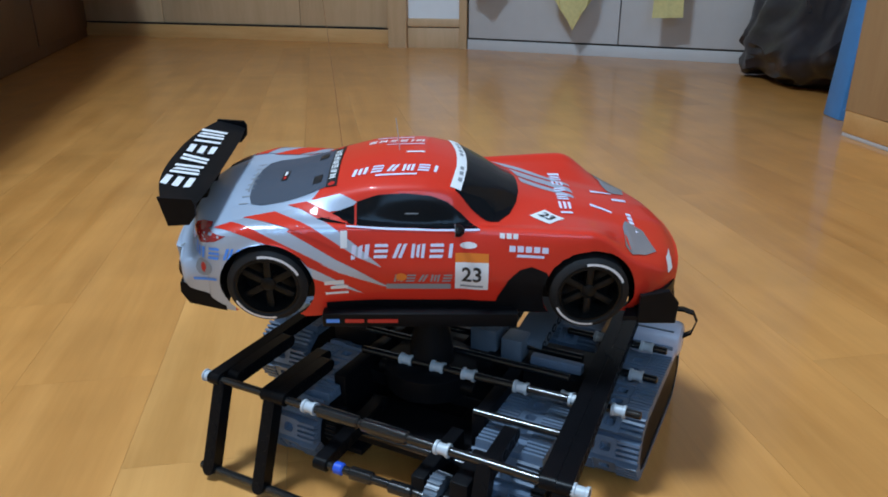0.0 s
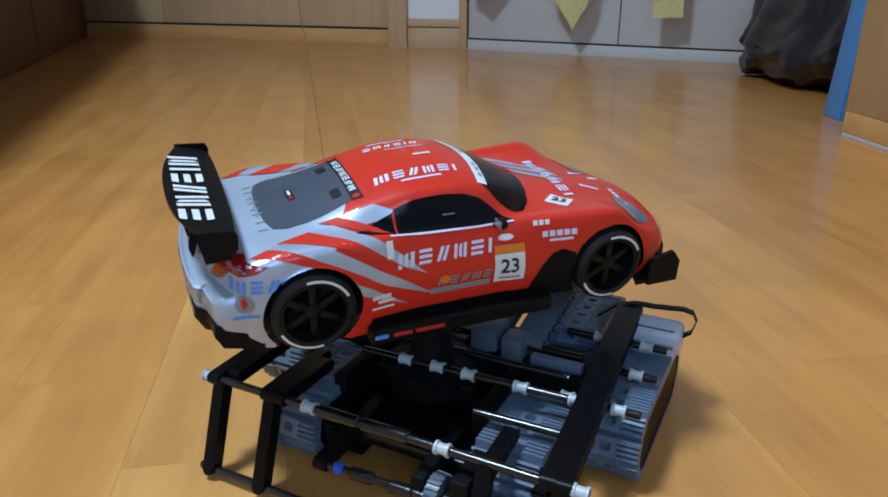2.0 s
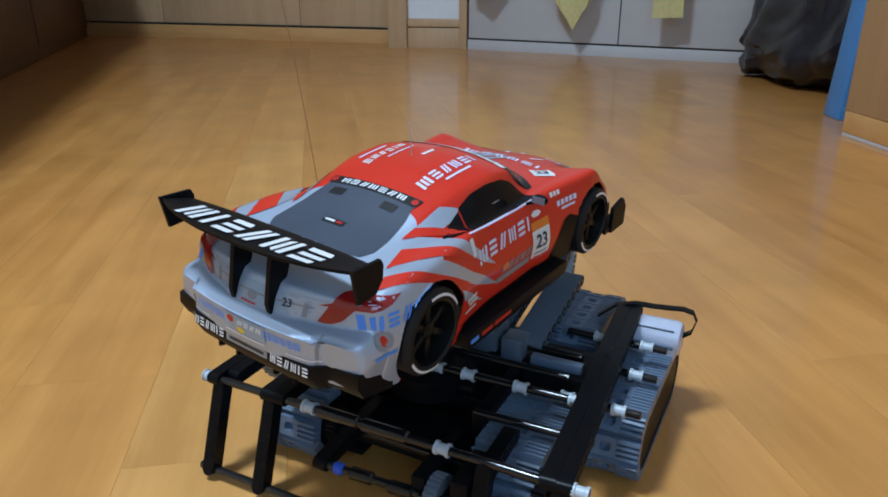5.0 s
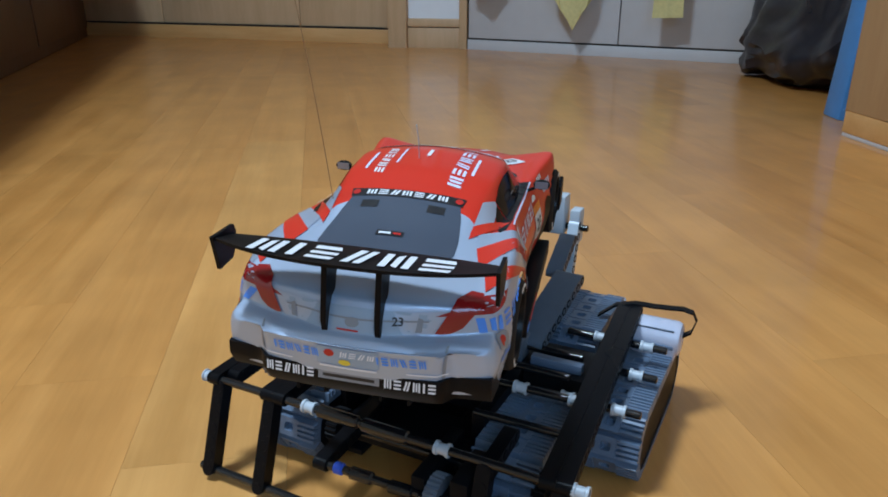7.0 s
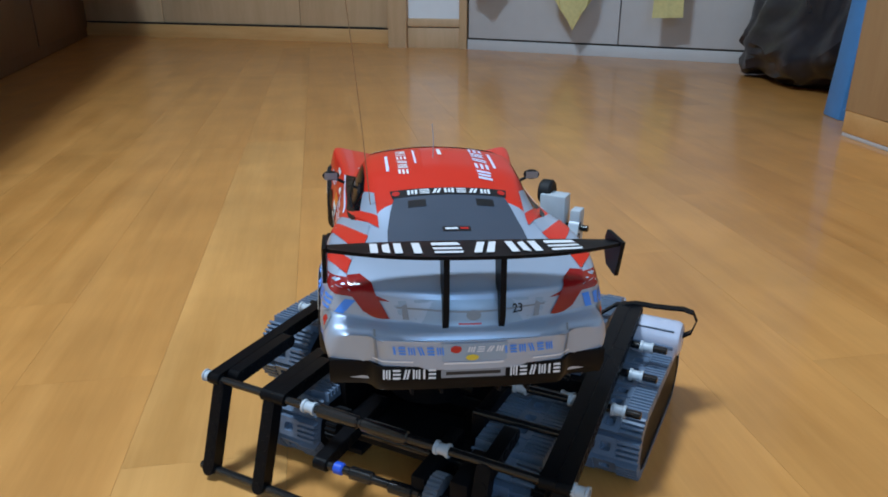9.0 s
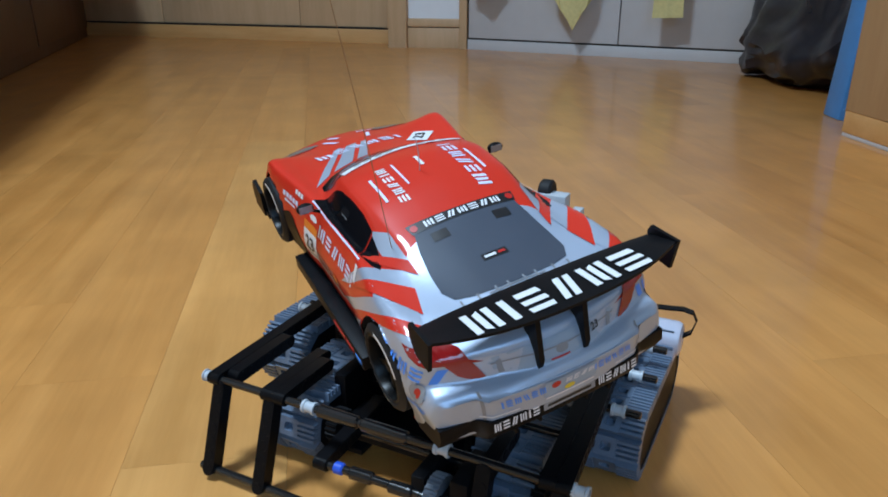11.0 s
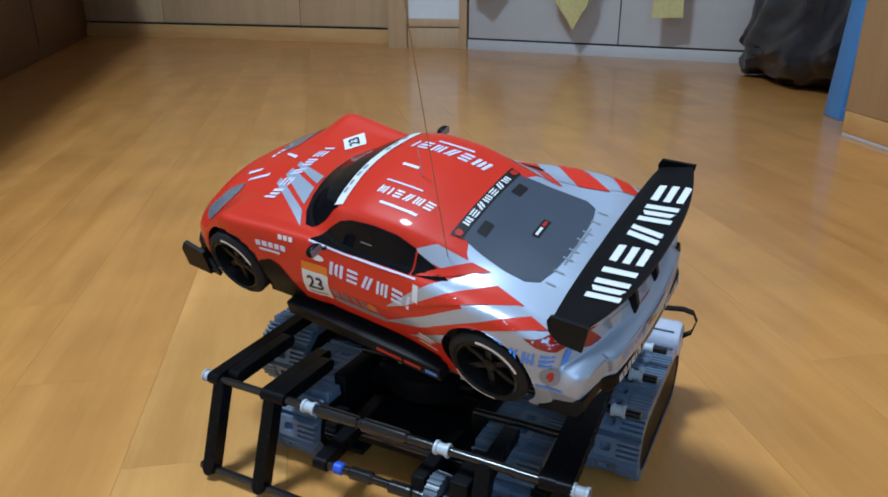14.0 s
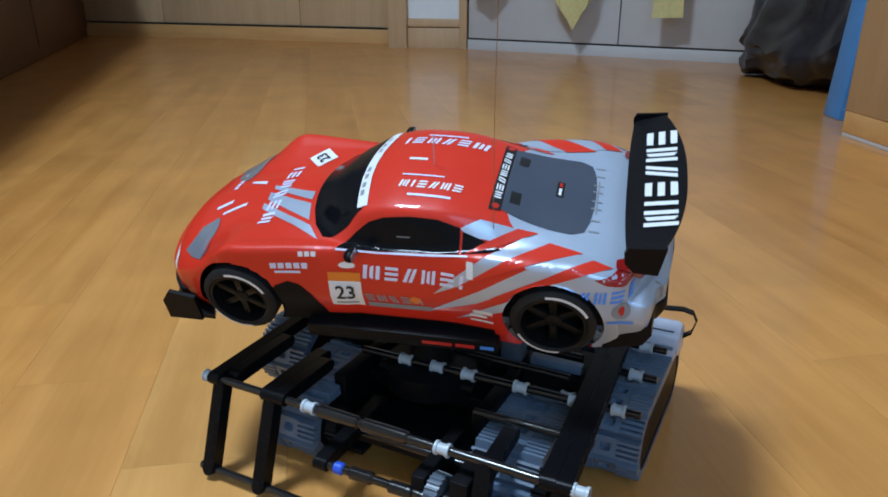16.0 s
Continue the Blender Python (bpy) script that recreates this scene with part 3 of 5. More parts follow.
def build_chassis():
    e = empty("tracked_chassis", CH, "black and grey plastic toy tracked chassis on the wooden floor", "toy chassis")
    zt, yf = 0.057, -0.072
    # belts
    track(e, -0.097, -0.036, 0.012, 0.0195, 0.0228)
    track(e, 0.037, -0.036, 0.012, 0.0195, 0.0228)
    track(e, -0.150, 0.026, 0.104, 0.0215, 0.0248)
    track(e, 0.076, 0.030, 0.110, 0.0195, 0.0228)
    track(e, 0.030, 0.094, 0.140, 0.0255, 0.0288)
    track(e, -0.092, 0.094, 0.140, 0.0255, 0.0288)
    # side beams, doubled, with the shorter ones inside
    beam(e, (-0.135, yf, zt), (-0.135, 0.112, zt + 0.004), 1)
    beam(e, (-0.127, yf + 0.008, zt), (-0.127, -0.018, zt + 0.001), 1)
    beam(e, (-0.096, yf, zt), (-0.096, -0.022, zt), 1)
    beam(e, (-0.088, yf, zt), (-0.088, -0.030, zt), 1)
    beam(e, (0.077, yf, zt), (0.066, 0.112, zt + 0.008), 1)
    beam(e, (0.069, yf, zt), (0.058, 0.112, zt + 0.008), 1)
    beam(e, (0.037, yf, zt - 0.006), (0.037, -0.040, zt - 0.004), 1)
    # front frame: two cross axles with legs between them
    axle(e, (-0.139, yf, zt), (0.086, yf, zt))
    bush(e, (-0.1415, yf, zt), (1, 0, 0), True)
    bush(e, (-0.068, yf, zt), (1, 0, 0))
    bush(e, (0.0135, yf, zt), (1, 0, 0))
    bush(e, (0.0845, yf, zt), (1, 0, 0))
    for x0, x1 in ((-0.062, -0.036), (-0.034, -0.006)):
        bm = bmesh.new()
        rod(bm, (x0, yf, zt), (x1, yf, zt), 0.0037, 14)
        part("connector_sleeve", bm, M_AXLE, e)
    axle(e, (-0.139, -0.088, 0.0062), (0.086, -0.088, 0.0062))
    for x in (-0.131, -0.094, 0.037, 0.076):
        beam(e, (x, yf, zt - 0.004), (x, -0.088, 0.0062), 1, up=(1, 0, 0))
        # lower axle with a blue pin
    axle(e, (-0.060, -0.080, 0.030), (0.022, -0.078, 0.030))
    bm = bmesh.new()
    rod(bm, (-0.048, -0.0797, 0.030), (-0.042, -0.0795, 0.030), 0.0034, 14)
    part("pin", bm, M_BLUEP, e, "bright blue pin")
    for x in (-0.038, -0.014, 0.004):
        bm = bmesh.new()
        rod(bm, (x, -0.0795, 0.030), (x + 0.014, -0.079, 0.030), 0.0036, 12)
        part("connector_sleeve", bm, M_AXLE, e)
    beam(e, (-0.056, -0.080, 0.030), (-0.056, -0.02, 0.034), 1)
    beam(e, (0.020, -0.076, 0.030), (0.020, -0.01, 0.034), 1)
    gear(e, 0.0115, -0.074, 0.0285, 0.0125, 24)
    gear(e, 0.0500, -0.074, 0.0265, 0.0105, 20)
    gear(e, -0.0680, -0.046, 0.0300, 0.0105, 20, 0.0036, M_BLACK2)
    gear(e, 0.0585, -0.046, 0.0300, 0.0105, 20, 0.0036, M_BLACK2)
    axle(e, (-0.076, -0.046, 0.030), (0.070, -0.046, 0.030))
    axle(e, (0.030, -0.074, 0.0265), (0.072, -0.074, 0.0265))
    plate(e, "gear_block", 0.021, 0.031, -0.080, -0.050, 0.014, 0.046, M_BLACK2, 0.001, "black gear block")
    plate(e, "gear_block", -0.002, 0.006, -0.078, -0.030, 0.012, 0.040, M_BLACK2, 0.001, "black gear block")
    # plates added only to block floor bounce and darken the inside
    plate(e, "added_dark_plate", -0.090, -0.056, -0.042, 0.080, 0.009, 0.013, M_BLACK2, 0.0006, "black plate added under the chassis to darken its inside")
    plate(e, "added_dark_plate", -0.018, 0.060, -0.040, 0.080, 0.009, 0.013, M_BLACK2, 0.0006, "black plate added under the chassis to darken its inside")
    plate(e, "added_dark_plate", -0.055, -0.019, 0.004, 0.080, 0.009, 0.013, M_BLACK2, 0.0006, "black plate added under the chassis to darken its inside")
    # cross row with bushes
    axle(e, (-0.075, -0.008, 0.060), (0.076, -0.004, 0.060))
    for x in (-0.044, -0.023, -0.003, 0.029, 0.061):
        bush(e, (x, -0.008 + 0.027 * (x + 0.075), 0.060), (1, 0.027, 0))
    axle(e, (0.010, -0.028, 0.052), (0.078, -0.026, 0.052))
    # right-hand axles that stick out through the beam
    for y, z in ((0.010, 0.0515), (0.052, 0.0515), (0.078, 0.058)):
        axle(e, (0.030, y, z), (0.094, y, z))
        bush(e, (0.0815, y, z), (1, 0, 0))
        bush(e, (0.052, y, z), (1, 0, 0))
    for y in (0.045, 0.062):
        axle(e, (-0.155, y, 0.052), (-0.09, y, 0.052))
        bush(e, (-0.118, y, 0.052), (1, 0, 0))
    bush(e, (-0.148, 0.030, 0.056), (1, 0, 0))
    # black deck and uprights in the middle
    plate(e, "deck", -0.082, 0.022, -0.002, 0.075, 0.034, 0.042, M_BLACK2)
    plate(e, "deck", -0.070, 0.010, -0.045, -0.006, 0.022, 0.029, M_BLACK2)
    plate(e, "upright", -0.082, -0.074, -0.03, 0.07, 0.014, 0.052, M_BLACK)
    plate(e, "upright", 0.010, 0.018, -0.03, 0.07, 0.014, 0.052, M_BLACK)
    plate(e, "gearbox", 0.020, 0.062, 0.022, 0.060, 0.030, 0.056, M_BLACK2)
    plate(e, "gearbox", -0.118, -0.084, 0.022, 0.070, 0.030, 0.054, M_BLACK2)
    plate(e, "motor_block", 0.022, 0.054, 0.028, 0.034, 0.056, 0.062, M_DGREY, 0.0008, "dark grey gear rack")
    for x in (-0.060, -0.032, -0.004):
        beam(e, (x, -0.004, 0.050), (x, 0.074, 0.050), 1)
    for y in (0.02, 0.046):
        axle(e, (-0.09, y, 0.058), (0.05, y, 0.058))
    # turntable
    bm = bmesh.new()
    c = pose(-0.034, 0.006, 0, 0, -90, 0)
    turned(bm, [(0.042, 0), (0.042, 0.028), (0.048, 0.029), (0.056, 0.029), (0.058, 0.026), (0.058, 0.014), (0.074, 0.012), (0.086, 0.009), (0.092, 0.0)], 40, c)
    part("turntable", bm, M_BLACK2, e, "black turntable ring")
    build_motor(e)
    build_arm(e)
    return e


chassis = build_chassis()


# ---- the model car ----
CARX = [148, 139, 117, 89, 65, 56, 37, 20, 0, -20, -44, -71, -94, -110, -123, -125.6, -127, -129, -130.5]
SECT = {
    "bow": [16, 14, 9, 3, 10, 30, 18, 9, 3, 0, -3, -6, -8, -10, -14, -16, -16, -9, -8],
    "wl": [34, 46, 54, 57, 55, 53.5, 52.5, 52.5, 52.5, 52.5, 54, 56.5, 56.5, 56.5, 55.5, 55, 55, 54.5, 53],
    "zb": [18, 15, 15, 15, 15, 15, 14, 13, 13, 13, 13, 13, 14, 17, 20, 21, 22, 24, 26],
    "wm": [40, 52, 60, 62, 59, 57.5, 56.5, 56.5, 56.5, 56.5, 58.5, 62, 62.5, 61.5, 60, 59.5, 59.5, 58.5, 56.5],
    "zm": [26, 26, 28, 34, 36, 38, 40, 40, 40, 41, 42, 41, 41, 41, 40, 39, 39, 38, 35],
    "ws": [37, 49, 56, 57, 53.5, 51, 50, 50, 50.5, 50.5, 52.5, 56, 57, 56.5, 55, 54.5, 55, 55.5, 54],
    "zs": [31, 37, 48, 62.3, 62, 61.5, 61.5, 61.5, 61.5, 62, 63.5, 65, 65, 62, 58, 54, 49, 47, 45],
    "yb": [28, 37, 43, 45, 43, 42.5, 44.5, 45.5, 46.5, 46.5, 45.5, 44.5, 44.5, 45, 44, 43, 43, 43, 42],
    "zbt": [33.5, 41, 50, 61.3, 61.8, 62, 62.5, 63, 63.5, 64, 66, 67, 66, 63.5, 60, 55, 49.5, 48, 46],
    "yr": [16, 20, 24, 26, 26, 26, 32, 37, 38, 37.5, 35, 31, 28, 28, 27, 26, 25, 24, 22],
    "zr": [34.5, 42.5, 50.5, 57.5, 61.5, 64, 72.5, 78, 80.5, 80, 76, 69.5, 66, 64, 61.5, 56, 49.8, 48.2, 46.2],
    "zc": [35, 43.5, 52, 59, 63, 65.5, 75, 82, 85.5, 84.8, 79.5, 71.5, 67, 64.5, 62, 56.5, 50, 48.4, 46.4],
}


def curve_at(xs, ys, x):
    """A smooth curve through the points, with no overshoot."""
    xs, ys = np.array(xs, float), np.array(ys, float)
    h, d = np.diff(xs), np.diff(ys) / np.diff(xs)
    s = np.zeros(len(xs))
    for i in range(1, len(xs) - 1):
        s[i] = 0 if d[i - 1] * d[i] <= 0 else 2 * d[i - 1] * d[i] / (d[i - 1] + d[i])
    s[0], s[-1] = d[0], d[-1]
    i = int(np.clip(np.searchsorted(xs, x) - 1, 0, len(h) - 1))
    t = (x - xs[i]) / h[i]
    return (1 + 2 * t) * (1 - t) ** 2 * ys[i] + t * (1 - t) ** 2 * h[i] * s[i] + t * t * (3 - 2 * t) * ys[i + 1] + t * t * (t - 1) * h[i] * s[i + 1]


def section(x):
    """Half a section of the body shell at station x, from the sill to the centre line, in millimetres."""
    g = {k: curve_at([-c for c in CARX], v, -x) for k, v in SECT.items()}
    k = [(g["wl"], g["zb"]), (g["wm"], g["zm"]), (g["ws"], g["zs"]), (g["yb"], g["zbt"]), (g["yr"], g["zr"]), (g["yr"] * 0.5, g["zr"] + (g["zc"] - g["zr"]) * 0.78), (0, g["zc"])]
    out = []
    for i in range(len(k) - 1):
        p0 = k[i - 1] if i else k[0]
        p1, p2 = k[i], k[i + 1]
        p3 = k[i + 2] if i + 2 < len(k) else (-k[-2][0], k[-2][1])
        for j in range(9):
            t = j / 9
            tan = 0.32
            q = []
            for a in (0, 1):
                m1, m2 = (p2[a] - p0[a]) * tan, (p3[a] - p1[a]) * tan
                q.append((1 + 2 * t) * (1 - t) ** 2 * p1[a] + t * (1 - t) ** 2 * m1 + t * t * (3 - 2 * t) * p2[a] + t * t * (t - 1) * m2)
            out.append(tuple(q))
    out.append(k[-1])
    return [(x - g["bow"] * (y / 60) ** 2, y, z) for y, z in out]


WHEELS = [(89.0, 1, 30.0), (89.0, -1, 30.0), (-79.4, 1, 34.2), (-79.4, -1, 34.2)]
ARCH = 24.5
STN = [float(x) for x in np.linspace(148, -122, 137)] + [-123, -124, -125, -125.6, -126.2, -126.7, -127, -127.6, -128.3, -129, -129.8, -130.5]


def shell():
    """The whole body shell as points and faces: rows from one sill over the roof to the other, closed at nose and tail."""
    verts, faces = [], []
    rows = []
    for x in STN:
        half = section(x)
        rows.append(half + [(a, -b, c) for a, b, c in half[-2::-1]])
    k = len(rows[0])
    for row in rows:
        verts += row
    for i in range(len(rows) - 1):
        faces += [(i * k + j, i * k + j + 1, (i + 1) * k + j + 1, (i + 1) * k + j) for j in range(k - 1)]
    for end in (0, len(rows) - 1):
        row = rows[end]
        bow = SECT["bow"][0 if end == 0 else -1]
        last = None
        for j in range(k // 2):
            (x0, y0, z0) = row[j]
            n = 44
            cur = [end * k + j]
            for c in range(1, n):
                y = y0 * (1 - 2 * c / n)
                verts.append((STN[end] - bow * (y / 60) ** 2 + (0.8 if end == 0 else -0.8) * math.sin(math.pi * j / (k // 2)), y, z0))
                cur.append(len(verts) - 1)
            cur.append(end * k + k - 1 - j)
            if last:
                faces += [(last[c], last[c + 1], cur[c + 1], cur[c]) for c in range(n)]
            last = cur
        faces.append(tuple(last) + (end * k + k // 2,))
    # the middle of the rear bumper stands proud of its corners
    for i, (x, y, z) in enumerate(verts):
        if x < -124 and z > 33:
            side = min(max((39.5 - abs(y)) / 2.2, 0), 1)
            verts[i] = (x - 3.4 * side * min(max((-x - 124) / 4, 0), 1), y, z)
    return [Vector(v) / 1000 for v in verts], faces


SHELL_V, SHELL_F = shell()


def in_arch(co, r):
    for wx, _, wz in WHEELS[::2]:
        if abs(co.y) > 0.047 and co.z < 0.0585 and math.hypot(co.x - wx / 1000, co.z - wz / 1000) < r:
            return wx / 1000, wz / 1000
    return None


def build_body(car):
    bm = bmesh.new()
    vs = [bm.verts.new(v) for v in SHELL_V]
    for f in SHELL_F:
        bm.faces.new([vs[i] for i in f])
    dead = {v for v in vs if in_arch(v.co, ARCH / 1000)}
    edge = {w for v in dead for f in v.link_faces for w in f.verts} - dead
    bmesh.ops.delete(bm, geom=list(dead), context="VERTS")
    for v in edge:
        hit = v.is_valid and in_arch(v.co, 0.0300)
        if hit:
            dx, dz = v.co.x - hit[0], v.co.z - hit[1]
            k = ARCH / 1000 / math.hypot(dx, dz)
            v.co.x, v.co.z = hit[0] + dx * k, hit[1] + dz * k
    return part("body", bm, M_BODY, car, "glossy red and silver race bodyshell", angle=50)


def rim_mesh():
    bm = bmesh.new()
    r = 0.0165
    turned(bm, [(0.0085, r), (0.0105, r), (0.0108, r - 0.0012), (0.007, r - 0.002), (-0.004, r - 0.0025), (-0.008, r)], 32)
    turned(bm, [(0.002, 0.0), (0.0085, 0.0), (0.0085, 0.0022), (0.0075, 0.004), (0.002, 0.0045), (0.002, 0.0)], 16)
    for k in range(6):
        box(bm, 0.003, 0.0072, -0.0019, 0.0019, 0.0035, 0.0155, 0.0006, pose(0, 0, 0, 60 * k, 0, 0))
    turned(bm, [(-0.002, 0), (-0.002, r - 0.001)], 32)
    return bm


def build_wheels(car):
    for x, s, wz in WHEELS:
        w = new("wheel")
        w.parent = car
        w.matrix_basis = pose(x / 1000, s * 0.0508, wz / 1000, 0, 0, 90 if s > 0 else -90)
        bm = bmesh.new()
        turned(bm, [(-0.0095, 0.015), (-0.0105, 0.0165), (-0.0105, 0.019), (-0.009, 0.021), (0.009, 0.021), (0.0108, 0.0192), (0.0112, 0.0175), (0.0105, 0.0165), (0.009, 0.0160)], 40)
        part("tyre", bm, M_TYRE, w)
        part("rim", rim_mesh(), M_RIM, w)
        # pale lettering ring on the tyre wall, as plain bars
        for a0, a1 in ((25, 100), (205, 280)):
            bm = bmesh.new()
            n = 10
            ring = []
            for i in range(n + 1):
                a = radians(a0 + (a1 - a0) * i / n)
                ring.append([bm.verts.new((q, r * math.cos(a), r * math.sin(a))) for q, r in ((0.01130, 0.0177), (0.01105, 0.0190))])
            for p, q in zip(ring, ring[1:]):
                bm.faces.new((p[0], p[1], q[1], q[0]))
            part("sidewall_bar", bm, M_DW, w, "pale lettering bar on the tyre wall")


def build_wing(car):
    w = new("rear_wing")
    w.parent = car
    bm = bmesh.new()
    n = 24
    rows = []
    for i in range(n + 1):
        y = -0.0565 + 0.113 * i / n
        k = abs(y) / 0.0575
        front, back = -0.1095 - 0.002 * k ** 3, -0.1375 + 0.0105 * k ** 2.5
        z = 0.0785
        rows.append([bm.verts.new(c) for c in ((front, y, z), (front - 0.004, y, z + 0.0016), ((front + back) / 2, y, z + 0.0026), (back, y, z + 0.0050), (back, y, z + 0.0036), ((front + back) / 2, y, z - 0.0002), (front - 0.003, y, z - 0.0012))])
    for a, b in zip(rows, rows[1:]):
        for j in range(7):
            bm.faces.new((a[j], a[(j + 1) % 7], b[(j + 1) % 7], b[j]))
    bm.faces.new(rows[0])
    bm.faces.new(rows[-1][::-1])
    part("blade", bm, M_BLACK2, w)
    for s in (-1, 1):
        bm = bmesh.new()
        prism(bm, [(-0.1105, 0.0800), (-0.1110, 0.0740), (-0.1150, 0.0690), (-0.1255, 0.0685), (-0.1285, 0.0840), (-0.1120, 0.0830)], s * 0.0567, s * 0.0583)
        part("end_plate", bm, M_BLACK2, w)
        bm = bmesh.new()
        prism(bm, [(-0.113, 0.0790), (-0.126, 0.0795), (-0.1305, 0.054), (-0.1290, 0.047), (-0.1240, 0.050)], s * 0.010, s * 0.0124)
        part("strut", bm, M_BLACK2, w)


car = empty("model_car", pose(0, 0, 0), "red and silver radio-controlled model race car on the tracked chassis", "model car")
build_body(car)
build_wheels(car)
build_wing(car)


# ---- livery and fittings of the car ----
from mathutils.bvhtree import BVHTree


TREE = BVHTree.FromPolygons(SHELL_V, SHELL_F)
VIEWS = {"top": (Vector((0, 0, -1)), lambda a, b: Vector((a, b, 0.3))),
         "right": (Vector((0, 1, 0)), lambda a, b: Vector((a, -0.3, b))),
         "left": (Vector((0, -1, 0)), lambda a, b: Vector((a, 0.3, b))),
         "right_up": (Vector((0, 1, -1)).normalized(), lambda a, b: Vector((a, 0.70711 * b, 0.70711 * b)) + Vector((0, -0.3, 0.3))),
         "left_up": (Vector((0, -1, -1)).normalized(), lambda a, b: Vector((a, -0.70711 * b, 0.70711 * b)) + Vector((0, 0.3, 0.3))),
         "rear": (Vector((1, 0, 0)), lambda a, b: Vector((-0.4, a, b))),
         "front": (Vector((-1, 0, 0)), lambda a, b: Vector((0.4, a, b)))}


def decal(name, outlines, view, material, label="", lift=0.25, parent=None):
    """Thin film laid on the shell: outlines in millimetres in the plane of a view, laid onto the surface along it."""
    way, origin = VIEWS[view]
    bm = bmesh.new()
    for out in outlines:
        bm.faces.new([bm.verts.new((a / 1000, b / 1000, 0)) for a, b in out])
    bmesh.ops.triangulate(bm, faces=bm.faces[:])
    for _ in range(6):
        long = [e for e in bm.edges if e.calc_length() > 0.0030]
        if not long:
            break
        bmesh.ops.subdivide_edges(bm, edges=long, cuts=1)
        bmesh.ops.triangulate(bm, faces=[f for f in bm.faces if len(f.verts) > 3])
    gone = []
    for v in bm.verts:
        hit, nrm, _, _ = TREE.ray_cast(origin(v.co.x, v.co.y), way)
        if hit is None:
            gone.append(v)
            continue
        if nrm.dot(way) > 0:
            nrm = -nrm
        hole = in_arch(hit, ARCH / 1000)
        if hole:
            dx, dz = hit.x - hole[0], hit.z - hole[1]
            r = math.hypot(dx, dz)
            if r < ARCH / 1000 - 0.0035:
                gone.append(v)
                continue
            hit = Vector((hole[0] + dx * ARCH / 1000 / r, hit.y, hole[1] + dz * ARCH / 1000 / r))
        v.co = hit + nrm * (lift / 1000)
    bmesh.ops.delete(bm, geom=gone, context="VERTS")
    if not bm.faces:
        bm.free()
        return None
    me = bpy.data.meshes.new(name)
    bm.to_mesh(me)
    bm.free()
    me.materials.append(material)
    me.polygons.foreach_set("use_smooth", [True] * len(me.polygons))
    ob = new(name, me)
    ob.parent = parent or car
    if label:
        ob["label"] = label
    return ob


def rect(a0, a1, b0, b1):
    n = max(1, int(abs(a1 - a0) / 4))
    return [(a0 + (a1 - a0) * i / n, b0) for i in range(n + 1)] + [(a1 + (a0 - a1) * i / n, b1) for i in range(n + 1)]


def blocks(a0, a1, b0, b1, widths, slant=0.16, gap=0.36):
    """A row of plain slanted bars in place of a maker's word."""
    total = sum(widths) + gap * (len(widths) - 1)
    k = (a1 - a0) / total
    out, a = [], a0
    s = slant * (a1 - a0) / len(widths)
    wide = 0
    for w in widths:
        f = lambda u, v: (a + w * k * u + s * v, b0 + (b1 - b0) * v)
        if w < 0.7:
            bars = ([(0.1, 0), (0.75, 0), (0.75, 1), (0.1, 1)],)
        elif wide % 3 == 0:
            bars = ([(0, 0), (0.24, 0), (0.24, 1), (0, 1)], [(0.38, 0.12), (0.6, 0), (0.6, 1), (0.38, 0.88)], [(0.74, 0), (0.98, 0), (0.98, 1), (0.74, 1)])
        elif wide % 3 == 1:
            bars = ([(0, 0), (0.94, 0), (1, 0.22), (0, 0.22)], [(0, 0.39), (1, 0.39), (1, 0.61), (0, 0.61)], [(0, 0.78), (1, 0.78), (0.94, 1), (0, 1)])
        else:
            bars = ([(0, 0), (0.27, 0), (0.6, 1), (0.33, 1)], [(0.42, 0), (0.69, 0), (1.0, 1), (0.75, 1)])
        wide += w >= 0.7
        out += [[f(u, v) for u, v in bar] for bar in bars]
        a += (w + gap) * k
    return out


def number(text, view, a, b, size, turn, material, flip=1, lift=0.75):
    """Readable racing number in the built-in letter shapes, laid on the shell."""
    cu = bpy.data.curves.new("number", "FONT")
    cu.body, cu.size, cu.align_x, cu.align_y = text, size / 1000, "CENTER", "CENTER"
    cu.resolution_u, cu.offset = 3, size * 0.00002
    tmp = new("number", cu)
    me = bpy.data.meshes.new_from_object(tmp.evaluated_get(bpy.context.evaluated_depsgraph_get()))
    bpy.data.objects.remove(tmp)
    bm = bmesh.new()
    bm.from_mesh(me)
    bmesh.ops.triangulate(bm, faces=bm.faces[:])
    for _ in range(3):
        long = [e for e in bm.edges if e.calc_length() > 0.0018]
        bmesh.ops.subdivide_edges(bm, edges=long, cuts=1)
        bmesh.ops.triangulate(bm, faces=[f for f in bm.faces if len(f.verts) > 3])
    bm.to_mesh(me)
    bm.free()
    way, origin = VIEWS[view]
    c, s = math.cos(radians(turn)), math.sin(radians(turn))
    for v in me.vertices:
        p, q = v.co.x * flip, v.co.y
        hit, nrm, _, _ = TREE.ray_cast(origin(a / 1000 + p * c - q * s, b / 1000 + p * s + q * c), way)
        if hit is None:
            continue
        v.co = hit + (nrm if nrm.dot(way) < 0 else -nrm) * lift / 1000
    me.materials.append(material)
    ob = new("number", me)
    ob.parent = car
    ob["label"] = "black racing number 23"
    return ob


